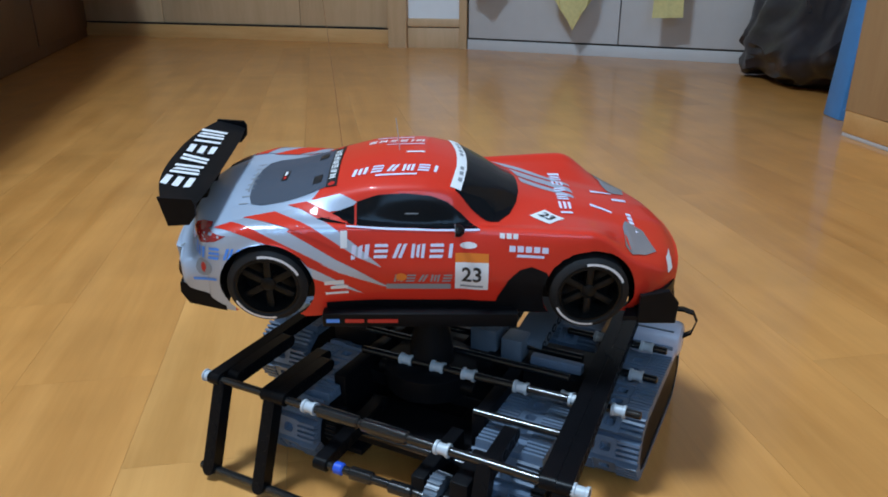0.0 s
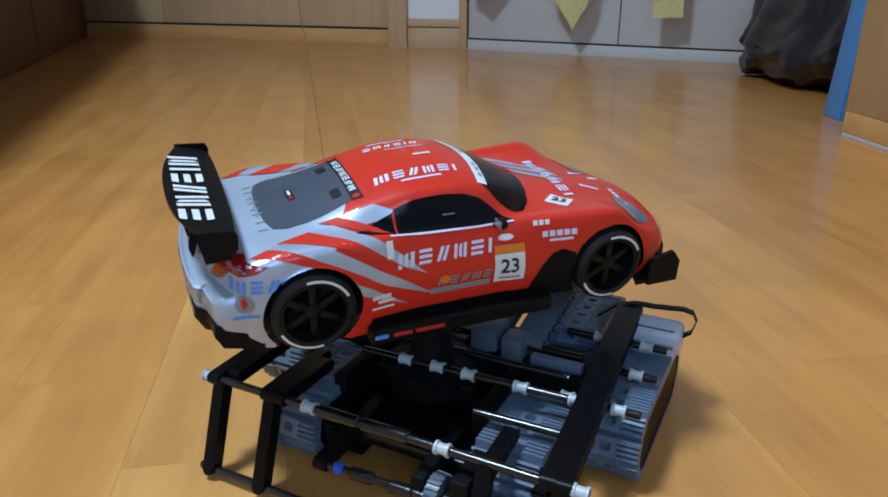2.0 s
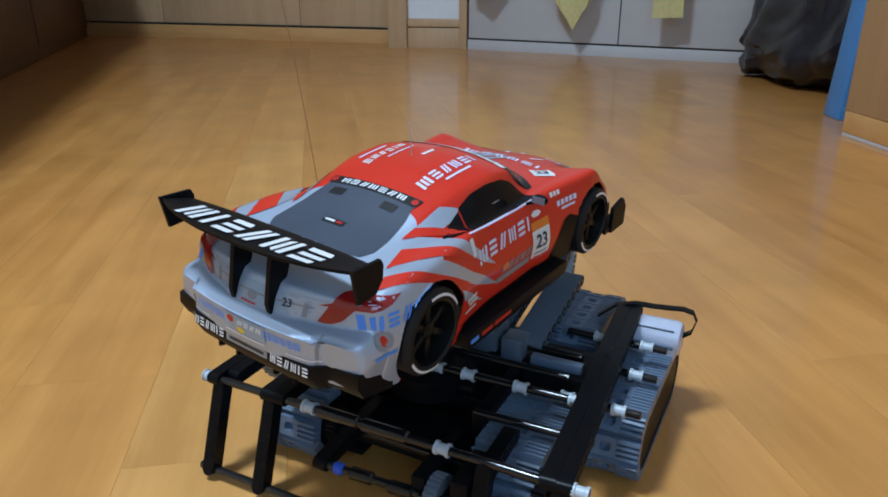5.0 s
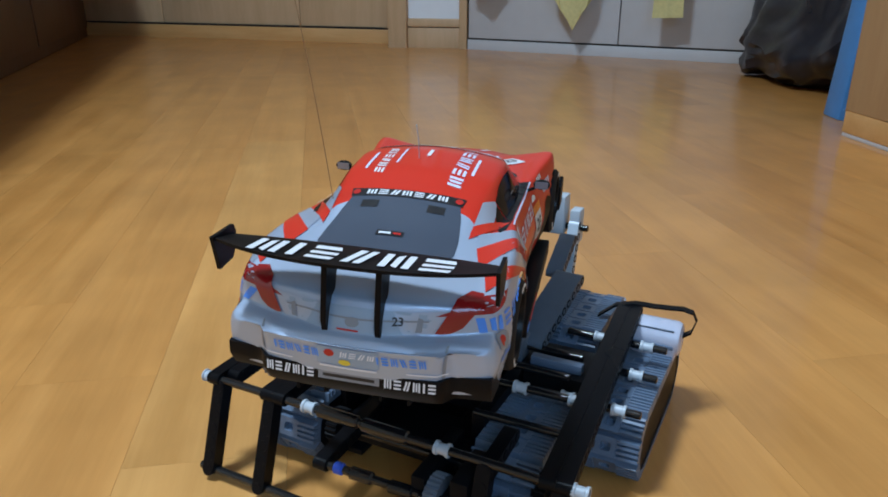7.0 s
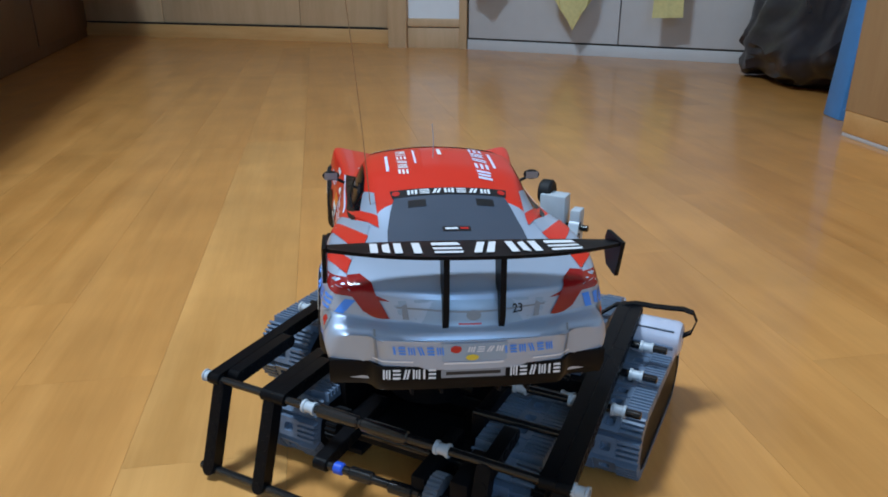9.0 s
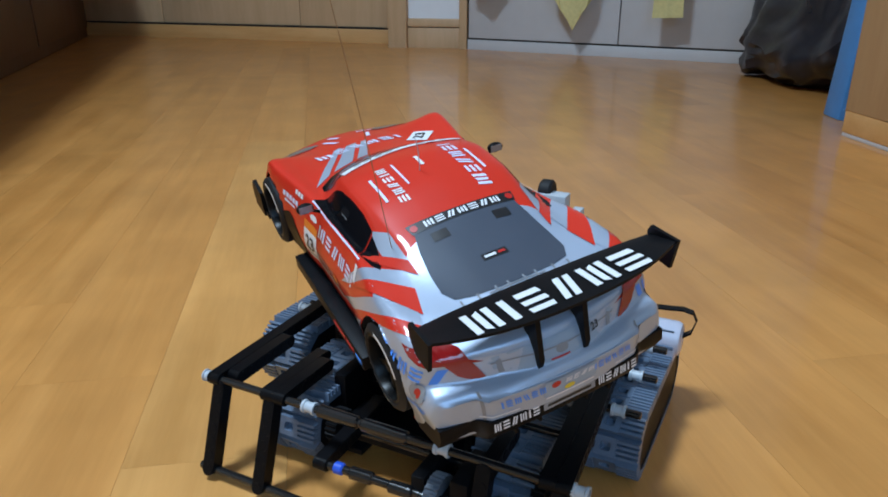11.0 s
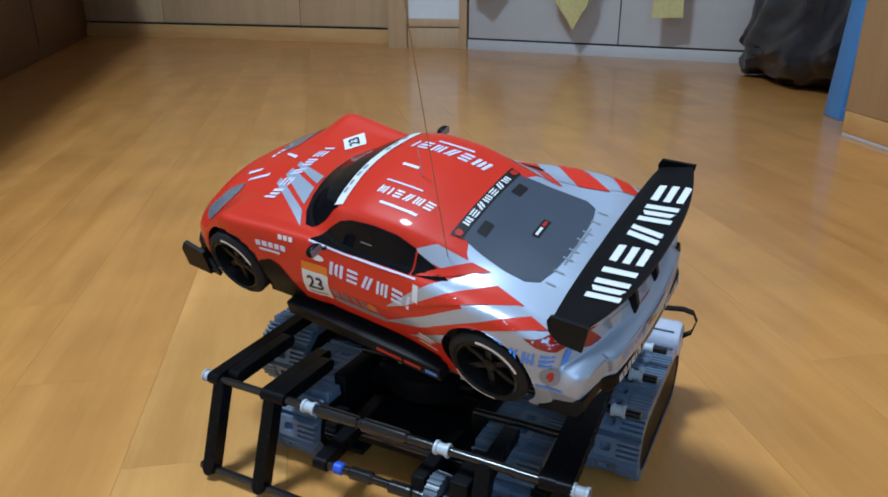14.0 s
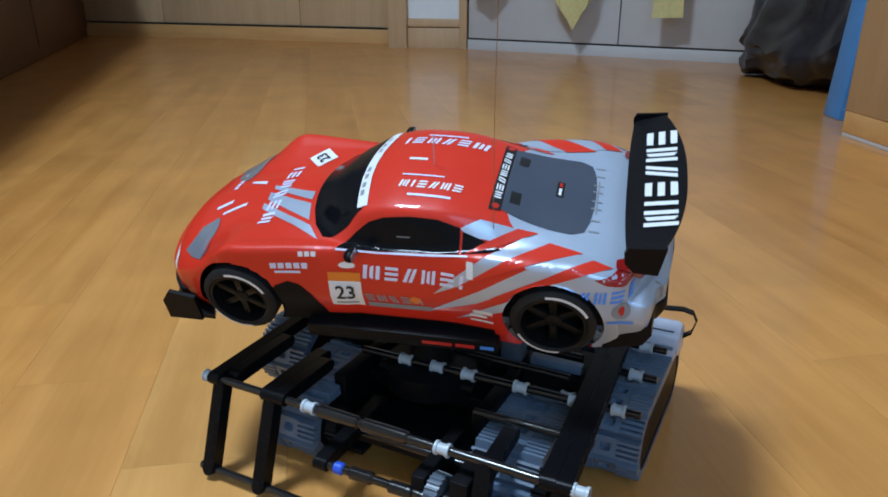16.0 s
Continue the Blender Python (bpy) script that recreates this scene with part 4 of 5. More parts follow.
def build_livery():
    # windows
    decal("windscreen", [[(55, 0), (54.5, 10), (52, 22), (47.5, 33), (41, 41), (36, 41.5), (27, 39), (18, 36), (20.5, 25), (22.5, 12), (23, 0), (22.5, -12), (20.5, -25), (18, -36), (27, -39), (36, -41.5), (41, -41), (47.5, -33), (52, -22), (54.5, -10)]], "top", M_GLASS, "smoked dark windscreen", 0.3)
    decal("screen_banner", [[(25.5, 0), (25, 12), (23, 25), (21, 35), (15.5, 34.5), (17.5, 24), (19.5, 12), (20, 0), (19.5, -12), (17.5, -24), (15.5, -34.5), (21, -35), (23, -25), (25, -12)]], "top", M_DW, "white banner across the top of the windscreen", 0.45)
    decal("banner_bars", [[(21.2 + 0.8 - (abs(y) / 13) ** 2 * 0.55, y), (23.6 + 0.4 - (abs(y) / 13) ** 2 * 0.55, y), (23.6 + 0.4 - (abs(y + 4) / 13) ** 2 * 0.55, y + 4), (21.2 + 0.8 - (abs(y + 4) / 13) ** 2 * 0.55, y + 4)] for y in (-28, -21, -15, 4, 10, 17, 23)], "top", M_DGRY, "", 0.6)
    decal("rear_window", [[(-50, 0), (-50, 14), (-49.5, 26.5), (-60, 29), (-74, 31), (-85, 31.5), (-91, 28.5), (-93.5, 20), (-94.5, 10), (-94.8, 0), (-94.5, -10), (-93.5, -20), (-91, -28.5), (-85, -31.5), (-74, -31), (-60, -29), (-49.5, -26.5), (-50, -14)]], "top", M_REARW, "matt grey rear window panel", 0.3)
    decal("rear_banner", [[(-44.5, 28.5), (-50.5, 27.5), (-50.5, 13), (-50.5, 0), (-50.5, -13), (-50.5, -27.5), (-44.5, -28.5), (-44.8, -13), (-45, 0), (-44.8, 13)]], "top", M_DBLK, "black banner over the rear window", 0.45)
    decal("banner_lettering", [[(x, y) for y, x in p] for p in blocks(20, -20, -49.4, -45.9, [1, 1, 1, 1, 1, 1, 1], 0.0, 0.25)], "top", M_DW, "white lettering shapes on the black banner", 0.7)
    for s in (1, -1):
        decal("banner_dot", [[(-47.5 + 1.9 * math.cos(k * math.pi / 6), s * 25.5 + 1.9 * math.sin(k * math.pi / 6)) for k in range(12)]], "top", M_DRED, "small red dot", 0.7)
        decal("window_vent", [rect(-58.6, -53.6, s * 16.2 - 4.2, s * 16.2 + 4.2)], "top", M_DBLK, "black rectangular vent", 0.55)
    decal("window_badge", [rect(-78.6, -74.8, -6.4, 6.4)], "top", M_DBLK, "small black badge on the rear window", 0.5)
    decal("badge_bars", [rect(-77.4, -76.0, -0.5, 5.2)], "top", M_DW, "", 0.7)
    decal("badge_bars", [rect(-77.4, -76.0, -5.2, -1.6)], "top", M_DRED, "", 0.7)
    for view, s in (("right", -1), ("left", 1)):
        up = view + "_up"
        decal("side_window", [[(31, 9.3), (27, 13), (21, 18.5), (14, 23.5), (6, 26), (-8, 27.2), (-22, 26.6), (-33, 23.5), (-33, 10.5), (-15, 9.8), (8, 9.2)]], up, M_GLASS, "smoked black side window", 0.35)
        decal("quarter_window", [[(-34.2, 22), (-44, 18.5), (-54, 14), (-48, 12.3), (-34.2, 10.8)]], up, M_GLASS, "smoked black quarter window", 0.35)
        decal("window_trim", [[(31, 8.3), (30.5, 9.2), (8, 8.9), (-15, 9.4), (-38, 10.2), (-38, 9.4), (-15, 8.6), (8, 8.1)]], up, M_DLIL, "thin pale line under the side windows", 0.5)
        # glint on the glass, painted as a thin grey line
        decal("door_window_glint", [rect(-8, -1, 68.5, 69.0)], view, M_DGRY, "", 0.5)
        # silver slashes from the tail over the rear wing to the door
        for p in ([(-62, 25), (-42, 28.5), (-33, 23.5), (-36, 20), (-52, 18)],
                  [(-84, 17), (-64, 21.5), (-50, 12.5), (-34, 1.5), (-20, -9), (-40, -2), (-60, 7.5)],
                  [(-101, 11), (-88, 15.5), (-66, 5), (-44, -6), (-16, -17.5), (-42, -12), (-72, -1)],
                  [(-108, 5), (-100, 9), (-78, -2), (-58, -10), (-30, -20), (-56, -15)]):
            decal("slash", [p], up, M_SILVER, "silver slash over the rear wing", 0.3)
        for p in ([(-70, 24), (-60, 25.5), (-42, 15.5), (-36, 11), (-50, 15)],
                  [(-92, 15.5), (-76, 19.5), (-56, 8.5), (-32, -5), (-60, 5)],
                  [(-106, 9.5), (-97, 12.5), (-76, 2.5), (-48, -9.5), (-80, 0)]):
            decal("slash_line", [p], up, M_RED, "red slash between the silver ones", 0.42)
        decal("rear_wing_patch", [[(-70, 62), (-92, 62.5), (-124, 58.5), (-126, 50), (-112, 50.5), (-92, 55), (-80, 57.5)]], view, M_SILVER, "pale silver patch on the rear wing", 0.34)
        decal("tail_lamp_side", [[(-98, 62), (-108, 62.3), (-116, 60.8), (-120.5, 57.2), (-112, 57.4), (-104, 59)]], view, M_LAMP, "red tail lamp drawn round the corner", 0.46)
        decal("rear_wing_lettering", blocks(-75, -116, 50.0, 56.0, [1.1, 1, 1, 1, 1, 0.5], 0.1) if s > 0 else blocks(-116, -75, 50.0, 56.0, [1.1, 1, 1, 1, 1, 0.5], 0.1), view, M_DBLUE, "blue lettering shapes on the rear wing", 0.6)
        decal("door_lettering", (blocks(-36, 17, 48.4, 55.6, [1.3, 1, 1, 1, 1, 0.4], 0.1) if s < 0 else blocks(17, -36, 48.4, 55.6, [1.3, 1, 1, 1, 1, 0.4], 0.1)), view, M_DLIL, "lilac-white lettering shapes on the door", 0.35)
        decal("number_plate", [rect(18.2, 35.6, 30.4, 46.2)], view, M_DW, "white number square on the door", 0.35)
        decal("number_band", [rect(18.2, 35.6, 46.2, 51.0)], view, M_DORANGE, "orange band over the number", 0.36)
        number("23", view, 27, 39.2, 11, 0, M_DBLK, 1 if s < 0 else -1)
        decal("number_foot", [rect(21, 33, 32.0, 33.2)], view, M_DGRY, "", 0.5)
        decal("wing_badge", [[(25 + 4.5 * math.cos(k * math.pi / 7), 54.8 + 1.7 * math.sin(k * math.pi / 7)) for k in range(14)]], view, M_DW, "white oval badge", 0.35)
        decal("sponsor_patch", blocks(-14, 16, 35, 39.5, [1, 1, 1, 1, 1]), view, M_DGRY, "grey sponsor shapes low on the door", 0.35)
        decal("sponsor_dot", [[(-10 + 3 * math.cos(k * math.pi / 6), 38 + 2.4 * math.sin(k * math.pi / 6)) for k in range(12)]], view, M_DORANGE, "", 0.45)
        decal("sponsor_bar", [rect(-18, 16, 30.2, 33.6)], view, M_DGRY, "grey sponsor bar low on the door", 0.35)
        decal("sponsor_bars", [rect(-50, -40, 34.5, 37), rect(-47, -38, 31.5, 33.5), rect(-50, -38, 28, 29.5)], view, M_DW, "white sponsor shapes behind the door", 0.35)
        decal("front_wing_bars", [rect(46 + i * 4.2, 49.2 + i * 4.2, 52.5, 55.6) for i in range(5)], view, M_DLIL, "", 0.35)
        decal("front_wing_bars", [rect(50, 64, 49.8, 51.2)], view, M_DLIL, "", 0.35)
        decal("wing_mark", [rect(41 + i * 3.4, 43.6 + i * 3.4, 59.0, 61.5) for i in range(3)], view, M_DW, "", 0.35)
        decal("fuel_cap", [rect(-41, -37.5, 54.5, 63)], view, M_DW, "silver fuel cap strip", 0.5)
        decal("round_badge", [[(-111 + 4.4 * math.cos(k * math.pi / 7), 45 + 4.4 * math.sin(k * math.pi / 7)) for k in range(14)]], view, M_DGRY, "round badge on the bumper side", 0.35)
        decal("badge_core", [[(-111 + 1.6 * math.cos(k * math.pi / 5), 45 + 2.6 * math.sin(k * math.pi / 5)) for k in range(10)]], view, M_DRED, "", 0.5)
        decal("badge_foot", [rect(-117, -105, 38.0, 39.4)], view, M_DBLUE, "", 0.4)
        decal("front_vent", [[(38, 13), (41, 26), (46, 37), (52, 43), (58, 45), (66, 42), (70, 30), (70, 14)]], view, M_BLACK2, "black outlet behind the front wheel", 0.3)
        decal("sill_band", [rect(-50, 44, 13.2, 22.5)], view, M_BLACK2, "black sill", 0.3)
        decal("headlamp", [[(108, 51.8), (115, 51.4), (124, 47.8), (128, 43.6), (120, 45.6), (111, 49)]], view, M_HEAD, "clear headlamp glass", 0.4)
        decal("nose_mark", [rect(134, 138, 34, 40)], view, M_DW, "", 0.4)
    # bonnet and roof
    for xa, a0, xb, a1, b0, b1 in ((57.5, 6, 57, 13, -5, -1), (56.5, 16, 53, 29, 2, 9), (51, 33, 43, 43.5, 12, 17)):
        decal("bonnet_stripe", [[(xa, a0), (xb, a1), (87, b1), (88, b0)]], "top", M_SILVER, "silver bonnet stripe", 0.3)
    decal("bonnet_lettering", [[(x, y) for y, x in p] for p in blocks(31, -24, 84, 77, [1.3, 1, 1, 1, 1, 0.4])], "top", M_DLIL, "lilac-white lettering shapes across the bonnet", 0.45)
    decal("bonnet_mark", [[(96, -8), (108, -12), (108, -14), (96, -11)], [(100, 12), (114, 17), (114, 15), (100, 9)], [(112, 4), (122, 8), (121, 11), (112, 7)]], "top", M_DLIL, "", 0.4)
    decal("nose_lettering", [[(117, y), (120, y), (120, y + 3), (117, y + 3)] for y in (-28, -24, -20, -16, -12)], "top", M_DLIL, "", 0.4)
    decal("bonnet_number_square", [[(68 + 9.5, -33), (68, -33 + 9.5), (68 - 9.5, -33), (68, -33 - 9.5)]], "top", M_DW, "white diamond on the bonnet", 0.45)
    number("23", "top", 68, -33, 9, -135 + 90, M_DBLK, 1, 0.85)
    decal("roof_lettering", blocks(-37, 9, -23.5, -16.5, [1.3, 1, 1, 1, 1, 0.4]), "top", M_DLIL, "lilac-white lettering shapes on the roof", 0.35)
    decal("roof_lettering", blocks(2, -30, 23, 18, [1, 0.4, 1, 1, 1, 1]), "top", M_DW, "white lettering shapes on the roof", 0.35)
    decal("roof_bars", [rect(-26, -4, 27.5, 29)], "top", M_DLIL, "", 0.35)
    decal("roof_bars", [rect(-20, 2, 13.2, 14.2)], "top", M_DLIL, "", 0.35)
    decal("roof_bars", [rect(-24, -2, -27.5, -26)], "top", M_DLIL, "", 0.35)
    # short white dash along the middle of the roof
    decal("roof_dash", [rect(-8, 2, -1, 1)], "top", M_DW, "", 0.35)
    # deck and tail
    for y in (-27, -19, -10, -4, 4, 10, 19, 27):
        decal("deck_mark", [rect(-98, -93, y - 0.5, y + 0.5)], "top", M_DGRY, "", 0.35)
    decal("deck_mark", [rect(-96, -95.2, -14, 14)], "top", M_DGRY, "", 0.35)
    for s in (1, -1):
        decal("tail_lamp", [[(s * 32.5, 50.6), (s * 37, 49.6), (s * 43, 52.5), (s * 47.5, 58), (s * 49.5, 62.5), (s * 44, 63), (s * 39.5, 62), (s * 36, 56.5)]], "rear", M_LAMP, "red tail lamp", 0.9)
        decal("bumper_lettering", blocks(s * 22 - 10, s * 22 + 10, 40.2, 43.8, [1, 1, 1, 1, 1, 0.5]), "rear", M_DBLUE, "blue lettering shapes on the bumper", 0.5)
        # highlight along the bumper edge, painted as a white strip
        decal("painted_bumper_glint", [rect(s * 32 - 8, s * 32 + 8, 36.6, 37.3)], "rear", M_DW, "", 0.4)
    # flat film; the recess shade is put in as a darker silver
    decal("tail_panel", [[(-30, 50.6), (-20, 50.0), (0, 49.8), (20, 50.0), (30, 50.6), (32, 57.5), (20, 59), (0, 59.4), (-20, 59), (-32, 57.5)]], "rear", M_PANEL, "recessed tail panel, its shade put in as bluish grey film", 0.3)
    decal("tail_panel_line", [rect(-30, 30, 55.0, 55.7)], "rear", M_DGRY, "", 0.5)
    for s in (1, -1):
        decal("tail_vent", [[(s * 25, 50.8), (s * 27.5, 50.8), (s * 28, 56), (s * 26, 57)]], "rear", M_DGRY, "", 0.6)
        decal("bumper_seam", [[(s * 37.5, 35), (s * 38.6, 35), (s * 39.4, 48), (s * 38.4, 48)]], "rear", M_DGRY, "dark seam of the rear bumper", 0.35)
    number("23", "rear", -18.1, 55.0, 4.6, 0, M_DBLK, -1)
    decal("plate", [rect(-13, 13, 37.6, 45.6)], "rear", M_PANEL, "grey plate in the middle of the bumper", 0.5)
    decal("plate_dot", [[(7.5 + 2.2 * math.cos(k * math.pi / 6), 43 + 1.7 * math.sin(k * math.pi / 6)) for k in range(12)]], "rear", M_DRED, "", 0.8)
    decal("plate_bars", blocks(3, -11, 41.6, 44.2, [1, 1, 1, 1]), "rear", M_DW, "", 0.8)
    decal("plate_dot", [[(1 + 2.6 * math.cos(k * math.pi / 6), 39.3 + 1.4 * math.sin(k * math.pi / 6)) for k in range(12)]], "rear", M_DYEL, "", 0.9)
    # the same edge highlight in the middle, painted white
    decal("painted_bumper_glint", [rect(-12, 12, 35.9, 36.8)], "rear", M_DW, "", 0.4)
    decal("tail_badge", [[(3 * math.cos(k * math.pi / 6), 54 + 2 * math.sin(k * math.pi / 6)) for k in range(12)]], "rear", M_DGRY, "", 0.5)
    decal("tail_mark", [rect(-3, 6, 50.4, 51.2)], "rear", M_DRED, "", 0.7)


def lip_x(y):
    """How far back the lower rear bumper reaches, in millimetres, at the side offset y."""
    return -133.6 + 3.0 * (y / 60) ** 2 + 5.5 / (1 + math.exp((39.5 - abs(y)) / 0.9))


def lip_marks(name, outlines, material, label):
    """Flat marks on the upright face of the lower rear bumper."""
    bm = bmesh.new()
    for out in outlines:
        bm.faces.new([bm.verts.new(((lip_x(y) - 0.6 * (34.6 - z) / 5.6 - 0.3) / 1000, y / 1000, z / 1000)) for y, z in out])
    part(name, bm, material, car, label)


def build_fittings():
    # black lower bumper and diffuser
    bm = bmesh.new()
    n = 60
    rows = []
    for i in range(n + 1):
        y = -57 + 114 * i / n
        x = lip_x(y)
        rows.append([bm.verts.new((a / 1000, y / 1000, z / 1000)) for a, z in ((x, 34.6), (x - 0.6, 29), (x + 3, 22), (x + 22, 17), (x + 22, 34.6))])
    for a, b in zip(rows, rows[1:]):
        for j in range(5):
            bm.faces.new((a[j], a[(j + 1) % 5], b[(j + 1) % 5], b[j]))
    bm.faces.new(rows[0])
    bm.faces.new(rows[-1][::-1])
    part("rear_lip", bm, M_BLACK2, car, "black lower rear bumper")
    for c in (-25.5, 25.5):
        lip_marks("lip_lettering", blocks(c + 10.5, c - 10.5, 29.4, 33.6, [1, 1, 1, 1, 0.45, 1], 0.0, 0.3), M_DW, "white lettering shapes on the black bumper lip")
    lip_marks("lip_bar", [[(13, 29.6), (13, 33.4), (-13, 33.4), (-13, 29.6)]], M_DGRY, "grey bar on the black bumper lip")
    lip_marks("lip_bar_line", [[(11, 30.8), (11, 32.2), (-11, 32.2), (-11, 30.8)]], M_DBLK, "")
    for y in (-24, -12, 12, 24):
        bm = bmesh.new()
        prism(bm, [(-0.110, 0.020), (-0.130, 0.024), (-0.1305, 0.0195), (-0.110, 0.013)], y / 1000 - 0.0006, y / 1000 + 0.0006)
        part("diffuser_fin", bm, M_BLACK2, car)
    # front splitter
    bm = bmesh.new()
    rows = []
    for i in range(n + 1):
        y = -62 + 124 * i / n
        x = 149 - 13 * (y / 58) ** 2
        rows.append([bm.verts.new((a / 1000, y / 1000, z / 1000)) for a, z in ((x, 14.5), (x - 1, 16.5), (x - 26, 17), (x - 26, 14))])
    for a, b in zip(rows, rows[1:]):
        for j in range(4):
            bm.faces.new((a[j], a[(j + 1) % 4], b[(j + 1) % 4], b[j]))
    bm.faces.new(rows[0])
    bm.faces.new(rows[-1][::-1])
    part("front_splitter", bm, M_BLACK2, car, "black front splitter")
    bm = bmesh.new()
    rows = []
    for i in range(n + 1):
        y = -54 + 108 * i / n
        x = 149.2 - 16 * (y / 60) ** 2 - 6 * (abs(y) / 54) ** 6
        rows.append([bm.verts.new((a / 1000, y / 1000, z / 1000)) for a, z in ((x - 14, 15), (x - 0.6, 15.5), (x, 21), (x - 0.4, 27.5), (x - 14, 28))])
    for a, b in zip(rows, rows[1:]):
        for j in range(5):
            bm.faces.new((a[j], a[(j + 1) % 5], b[(j + 1) % 5], b[j]))
    bm.faces.new(rows[0])
    bm.faces.new(rows[-1][::-1])
    part("front_lip", bm, M_BLACK2, car, "black lower front bumper")
    for s in (1, -1):
        bm = bmesh.new()
        prism(bm, [(0.116, 0.013), (0.1365, 0.013), (0.1365, 0.026), (0.131, 0.033), (0.116, 0.030)], s * 0.0605, s * 0.0630)
        part("splitter_end", bm, M_BLACK2, car, "black end fin of the splitter")
        # side skirt
        bm = bmesh.new()
        box(bm, -0.052, 0.052, s * 0.0575 - 0.0050, s * 0.0575 + 0.0050, 0.0100, 0.0185, 0.0008)
        part("side_skirt", bm, M_BLACK2, car, "black side skirt")
        for x0, x1, m in ((-0.05, -0.043, M_DBLUE), (-0.040, -0.030, M_DRED), (-0.028, -0.012, M_DRED)):
            bm = bmesh.new()
            box(bm, x0, x1, s * 0.06240, s * 0.0628, 0.0130, 0.0152)
            part("skirt_bar", bm, m, car)
        # door mirror
        m = new("door_mirror")
        m.parent = car
        m.matrix_basis = pose(0.0190, s * 0.0478, 0.0605)
        bm = bmesh.new()
        rod(bm, (0, 0, 0), (0.0005, s * 0.009, 0.0045), 0.0009, 8)
        part("stalk", bm, M_BLACK2, m)
        bm = bmesh.new()
        bmesh.ops.create_uvsphere(bm, u_segments=16, v_segments=10, radius=1)
        for v in bm.verts:
            v.co = Vector((max(v.co.x, -0.35) * 0.0036, s * 0.0100 + v.co.y * 0.0048, 0.0055 + v.co.z * 0.0028))
        part("shell", bm, M_BLACK2, m)
        bm = bmesh.new()
        prism(bm, [(-0.0016, 0.0035), (-0.0013, 0.0035), (-0.0013, 0.0075), (-0.0016, 0.0075)], s * 0.0064, s * 0.0136)
        part("glass", bm, M_HEAD, m, "mirror glass")
    # bonnet pins, wiper, aerial stub
    bm = bmesh.new()
    tube(bm, [(-0.012, 0.004, 0.0835), (-0.013, 0.004, 0.095), (-0.014, 0.005, 0.1035)], 0.00026, 6)
    part("aerial_stub", bm, M_GREY, car, "thin pale aerial stub on the roof")
    bm = bmesh.new()
    a, b = Vector((0, 0, 0)), Vector((-0.0223, 0.0267, 0.243))
    tube(bm, [a.lerp(b, i / 14) + Vector((0.0007, -0.0007, 0)) * math.sin(i * math.pi / 7) for i in range(15)], lambda t: 0.00022 - 0.00008 * t, 6)
    part("aerial_wire", bm, M_WIRE, car, "long thin brown aerial wire", pose(-0.0487, 0.0378, 0.072))
    # underside tray with wheel wells
    bm = bmesh.new()
    box(bm, -0.116, 0.126, -0.040, 0.040, 0.0135, 0.040, 0.003)
    part("underbody", bm, M_BLACK2, car, "black underbody tray")
    for x, z in ((-0.0794, 0.0342), (0.0890, 0.0300)):
        bm = bmesh.new()
        rod(bm, (x, -0.05, z), (x, 0.05, z), 0.003)
        part("wheel_axle", bm, M_BLACK2, car)
    bm = bmesh.new()
    turned(bm, [(-0.024, 0), (-0.024, 0.010), (-0.016, 0.013), (0.0135, 0.020), (0.0135, 0.0)], 28, pose(-0.002, 0, 0, 0, -90, 0))
    part("mount", bm, M_BLACK2, car, "black mount under the car")


def wing_lettering():
    wing = [o for o in car.children if o.name.startswith("rear_wing") and o.type == "EMPTY"][0]
    bm = bmesh.new()
    for p in blocks(0.0405, -0.0405, -0.1330, -0.1180, [1.15, 0.45, 1.05, 1.05, 1.15, 1.15], 0.0, 0.32):
        vs = []
        for y, x in p:
            k = abs(y) / 0.0575
            front, back = -0.1095 - 0.002 * k ** 3, -0.1375 + 0.0105 * k ** 2.5
            mid = (front + back) / 2
            t = (x - mid) / (back - mid)
            z = 0.0785 + (0.0026 + 0.0024 * t if t > 0 else 0.0026 + 0.0010 * t)
            vs.append(bm.verts.new((x, y, z + 0.0005)))
        bm.faces.new(vs)
    part("lettering", bm, M_DW, wing, "white lettering shapes on the wing")


build_livery()
build_fittings()
wing_lettering()


# ---- floor strips ----
def build_floor_strips():
    floor = bpy.data.objects["floor"]
    wide, turn = 0.0985, 9.5
    rnd = random.Random(5)

    def strip_mesh(length, material):
        bm = bmesh.new()
        w, h = wide - 0.00016, 0.004
        box(bm, -w / 2, w / 2, 0, length - 0.0001, -h, 0.0)
        me = bpy.data.meshes.new("floor_strip")
        bm.to_mesh(me)
        bm.free()
        me.materials.append(material)
        return me

    lengths = [0.6, 0.75, 0.9]
    meshes = [strip_mesh(n, M_FLOOR) for n in lengths]
    pale = [strip_mesh(n, M_FLOOR_PALE) for n in lengths]
    base = pose(-0.218, 0.5, 0, 0, 0, turn)
    for i in range(-24, 26):
        y = -3.2 + rnd.random() * 0.9 if i != -1 else 0.438 - 0.5 + 0.03 - 2.7
        while y < 4.0:
            k = rnd.randrange(3)
            m = base @ pose((i + 0.5) * wide, y, 0)
            p = m.translation
            q = m @ Vector((0, lengths[k], 0))
            if -2.2 < p.x < 1.83 and -2.2 < q.x < 1.83 and p.y > -1.58 and q.y < 4.03:
                share("floor_strip", (pale if i == 0 and p.y < 0.75 else meshes)[k], floor, m)
            y += lengths[k]


build_floor_strips()


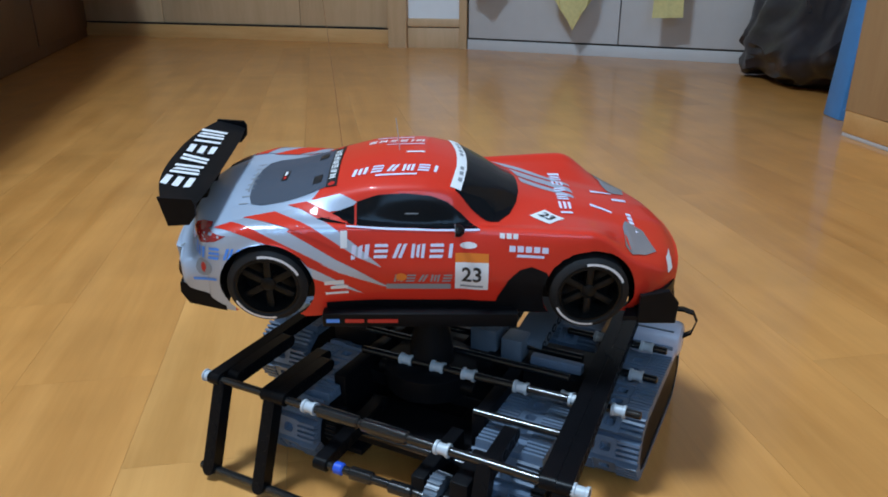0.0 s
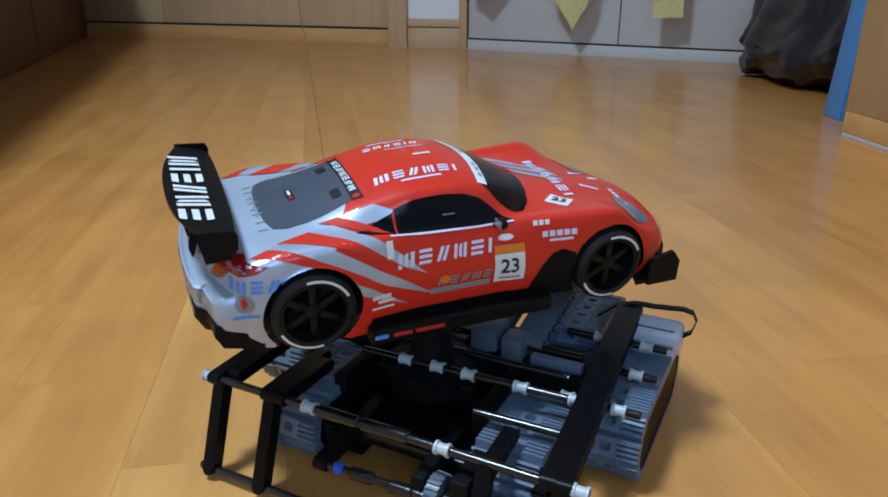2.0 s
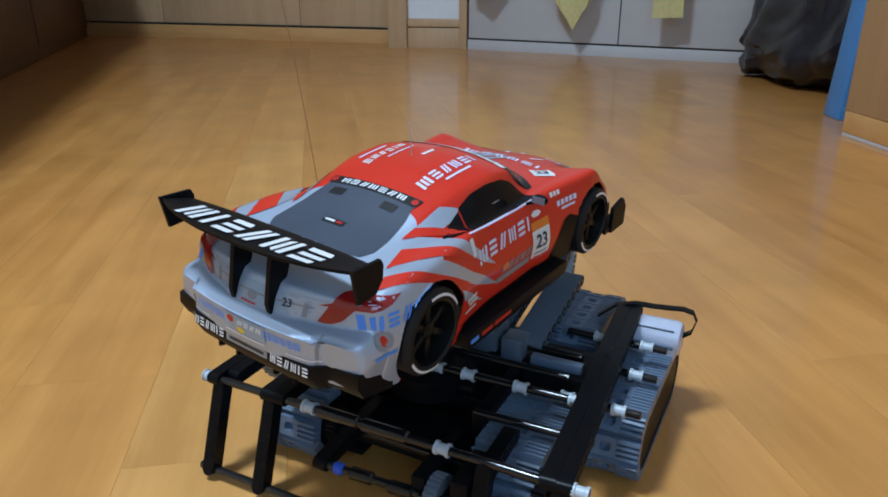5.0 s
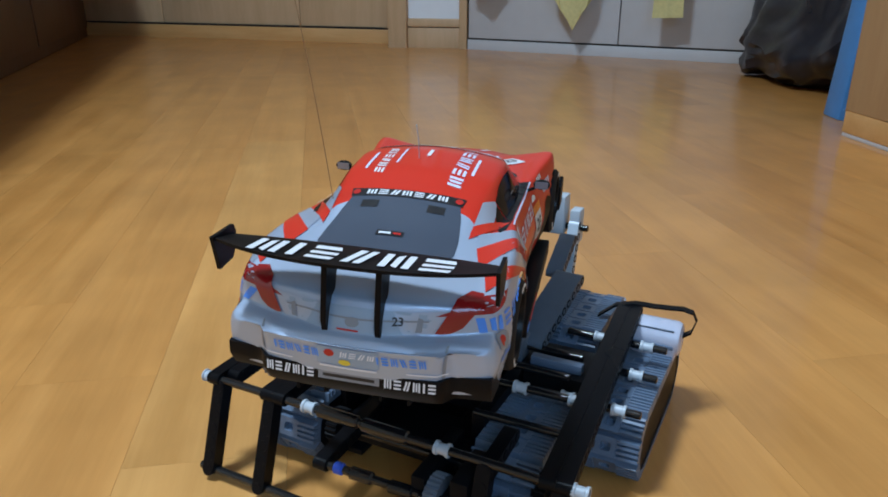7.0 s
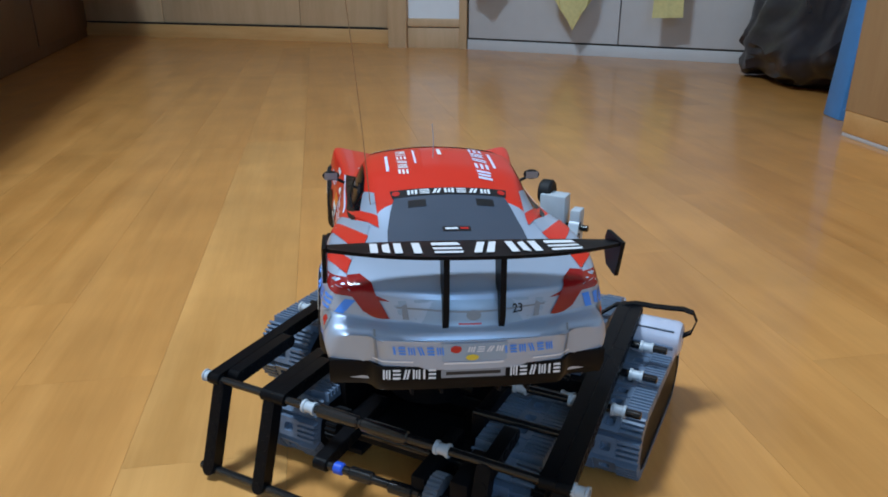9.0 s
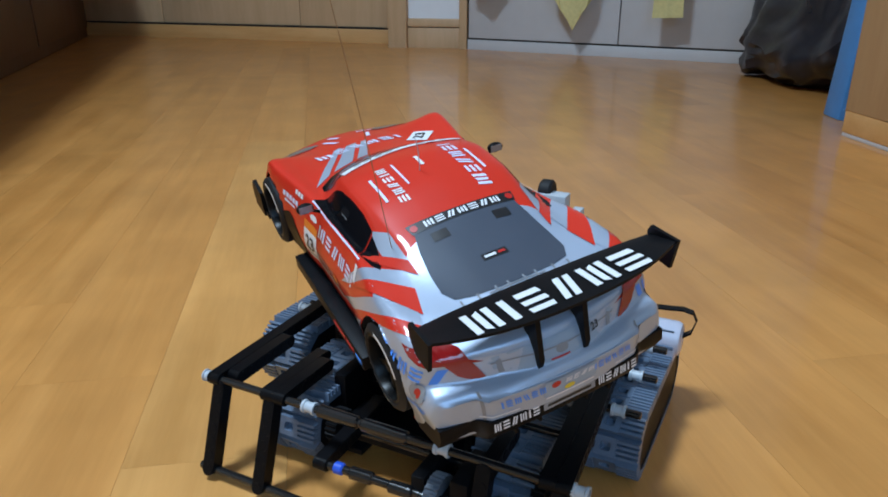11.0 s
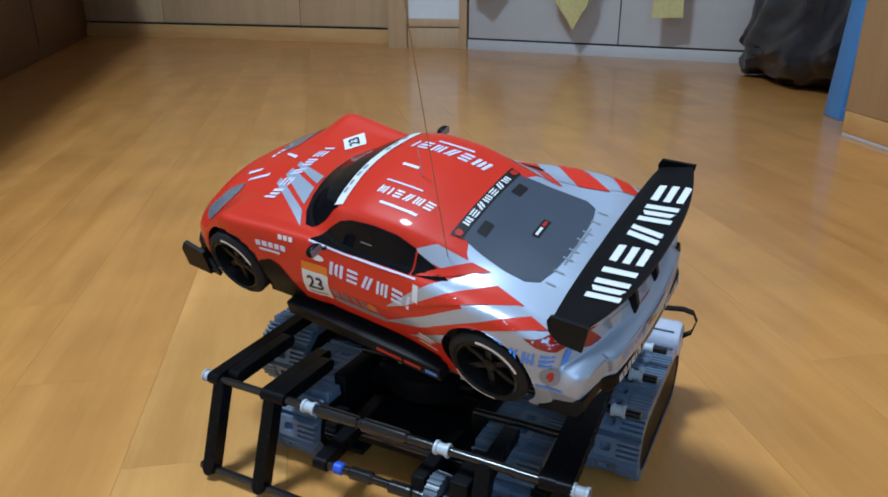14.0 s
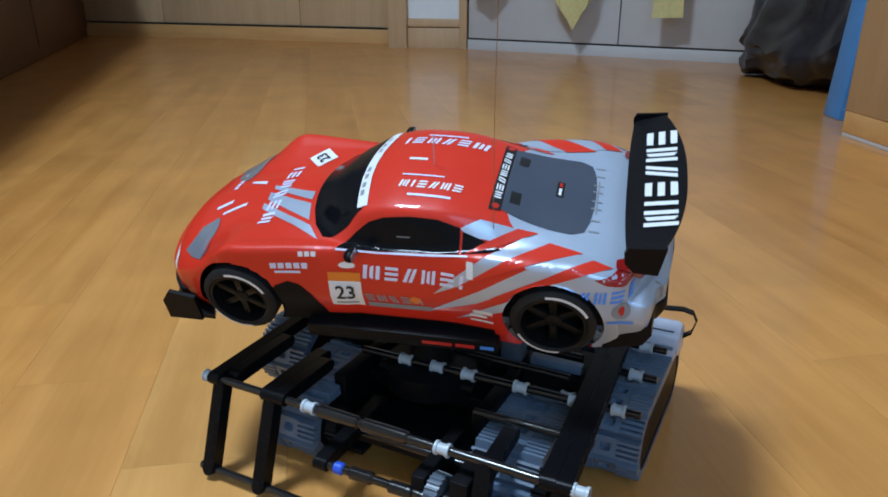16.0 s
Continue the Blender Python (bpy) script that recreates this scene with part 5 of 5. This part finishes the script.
# ---- what moves ----
CAR_ROWS = [
    (0.0, -0.0137, 0.4107, 0.1004, 8.1, 0.5, 1.0),
    (0.5, -0.0137, 0.4089, 0.1006, 8.0, 0.0, 6.3),
    (1.0, -0.0134, 0.4070, 0.1007, 7.9, -0.4, 11.6),
    (1.5, -0.0131, 0.4055, 0.1008, 7.8, -0.6, 17.2),
    (2.0, -0.0126, 0.4037, 0.1011, 7.4, -1.0, 22.3),
    (2.5, -0.0122, 0.4018, 0.1012, 7.0, -1.4, 27.8),
    (3.0, -0.0118, 0.3990, 0.1017, 6.5, -1.7, 33.7),
    (3.5, -0.0115, 0.3964, 0.1022, 5.8, -2.1, 39.1),
    (4.0, -0.0109, 0.3947, 0.1025, 5.3, -2.5, 44.1),
    (4.2, -0.0100, 0.3940, 0.1029, 5.0, -2.7, 45.9),
    (6.3, -0.0087, 0.3875, 0.1046, 3.3, -3.9, 69.5),
    (6.5, -0.0084, 0.3872, 0.1046, 2.7, -3.9, 71.4),
    (7.0, -0.0079, 0.3865, 0.1044, 2.1, -3.9, 76.5),
    (7.5, -0.0075, 0.3868, 0.1044, 1.7, -4.1, 81.8),
    (8.0, -0.0071, 0.3875, 0.1042, 1.0, -4.2, 87.2),
    (8.5, -0.0065, 0.3882, 0.1039, 1.6, -2.8, 92.4),
    (9.0, -0.0060, 0.3863, 0.1039, 1.5, -2.2, 97.2),
    (11.3, -0.0080, 0.3846, 0.1075, -13.2, -11.1, 121.3),
    (11.5, -0.0085, 0.3849, 0.1076, -14.8, -11.5, 123.3),
    (12.0, -0.0087, 0.3853, 0.1078, -17.7, -11.0, 128.7),
    (12.5, -0.0085, 0.3858, 0.1080, -18.4, -10.2, 131.6),
    (13.0, -0.0085, 0.3871, 0.1080, -19.3, -8.9, 136.1),
    (13.5, -0.0085, 0.3887, 0.1080, -20.1, -7.3, 141.0),
    (14.0, -0.0082, 0.3899, 0.1081, -21.0, -5.5, 145.8),
    (14.5, -0.0081, 0.3913, 0.1082, -21.7, -3.6, 151.0),
    (15.0, -0.0083, 0.3929, 0.1081, -22.0, -2.0, 155.4),
    (15.5, -0.0083, 0.3945, 0.1080, -22.2, -0.1, 160.3),
    (16.0, -0.0076, 0.3994, 0.1071, -19.5, 1.0, 165.7),
]


def motions():
    walk(car, [(t, pose(x, y, z, a, b, c)) for t, x, y, z, a, b, c in CAR_ROWS])


motions()
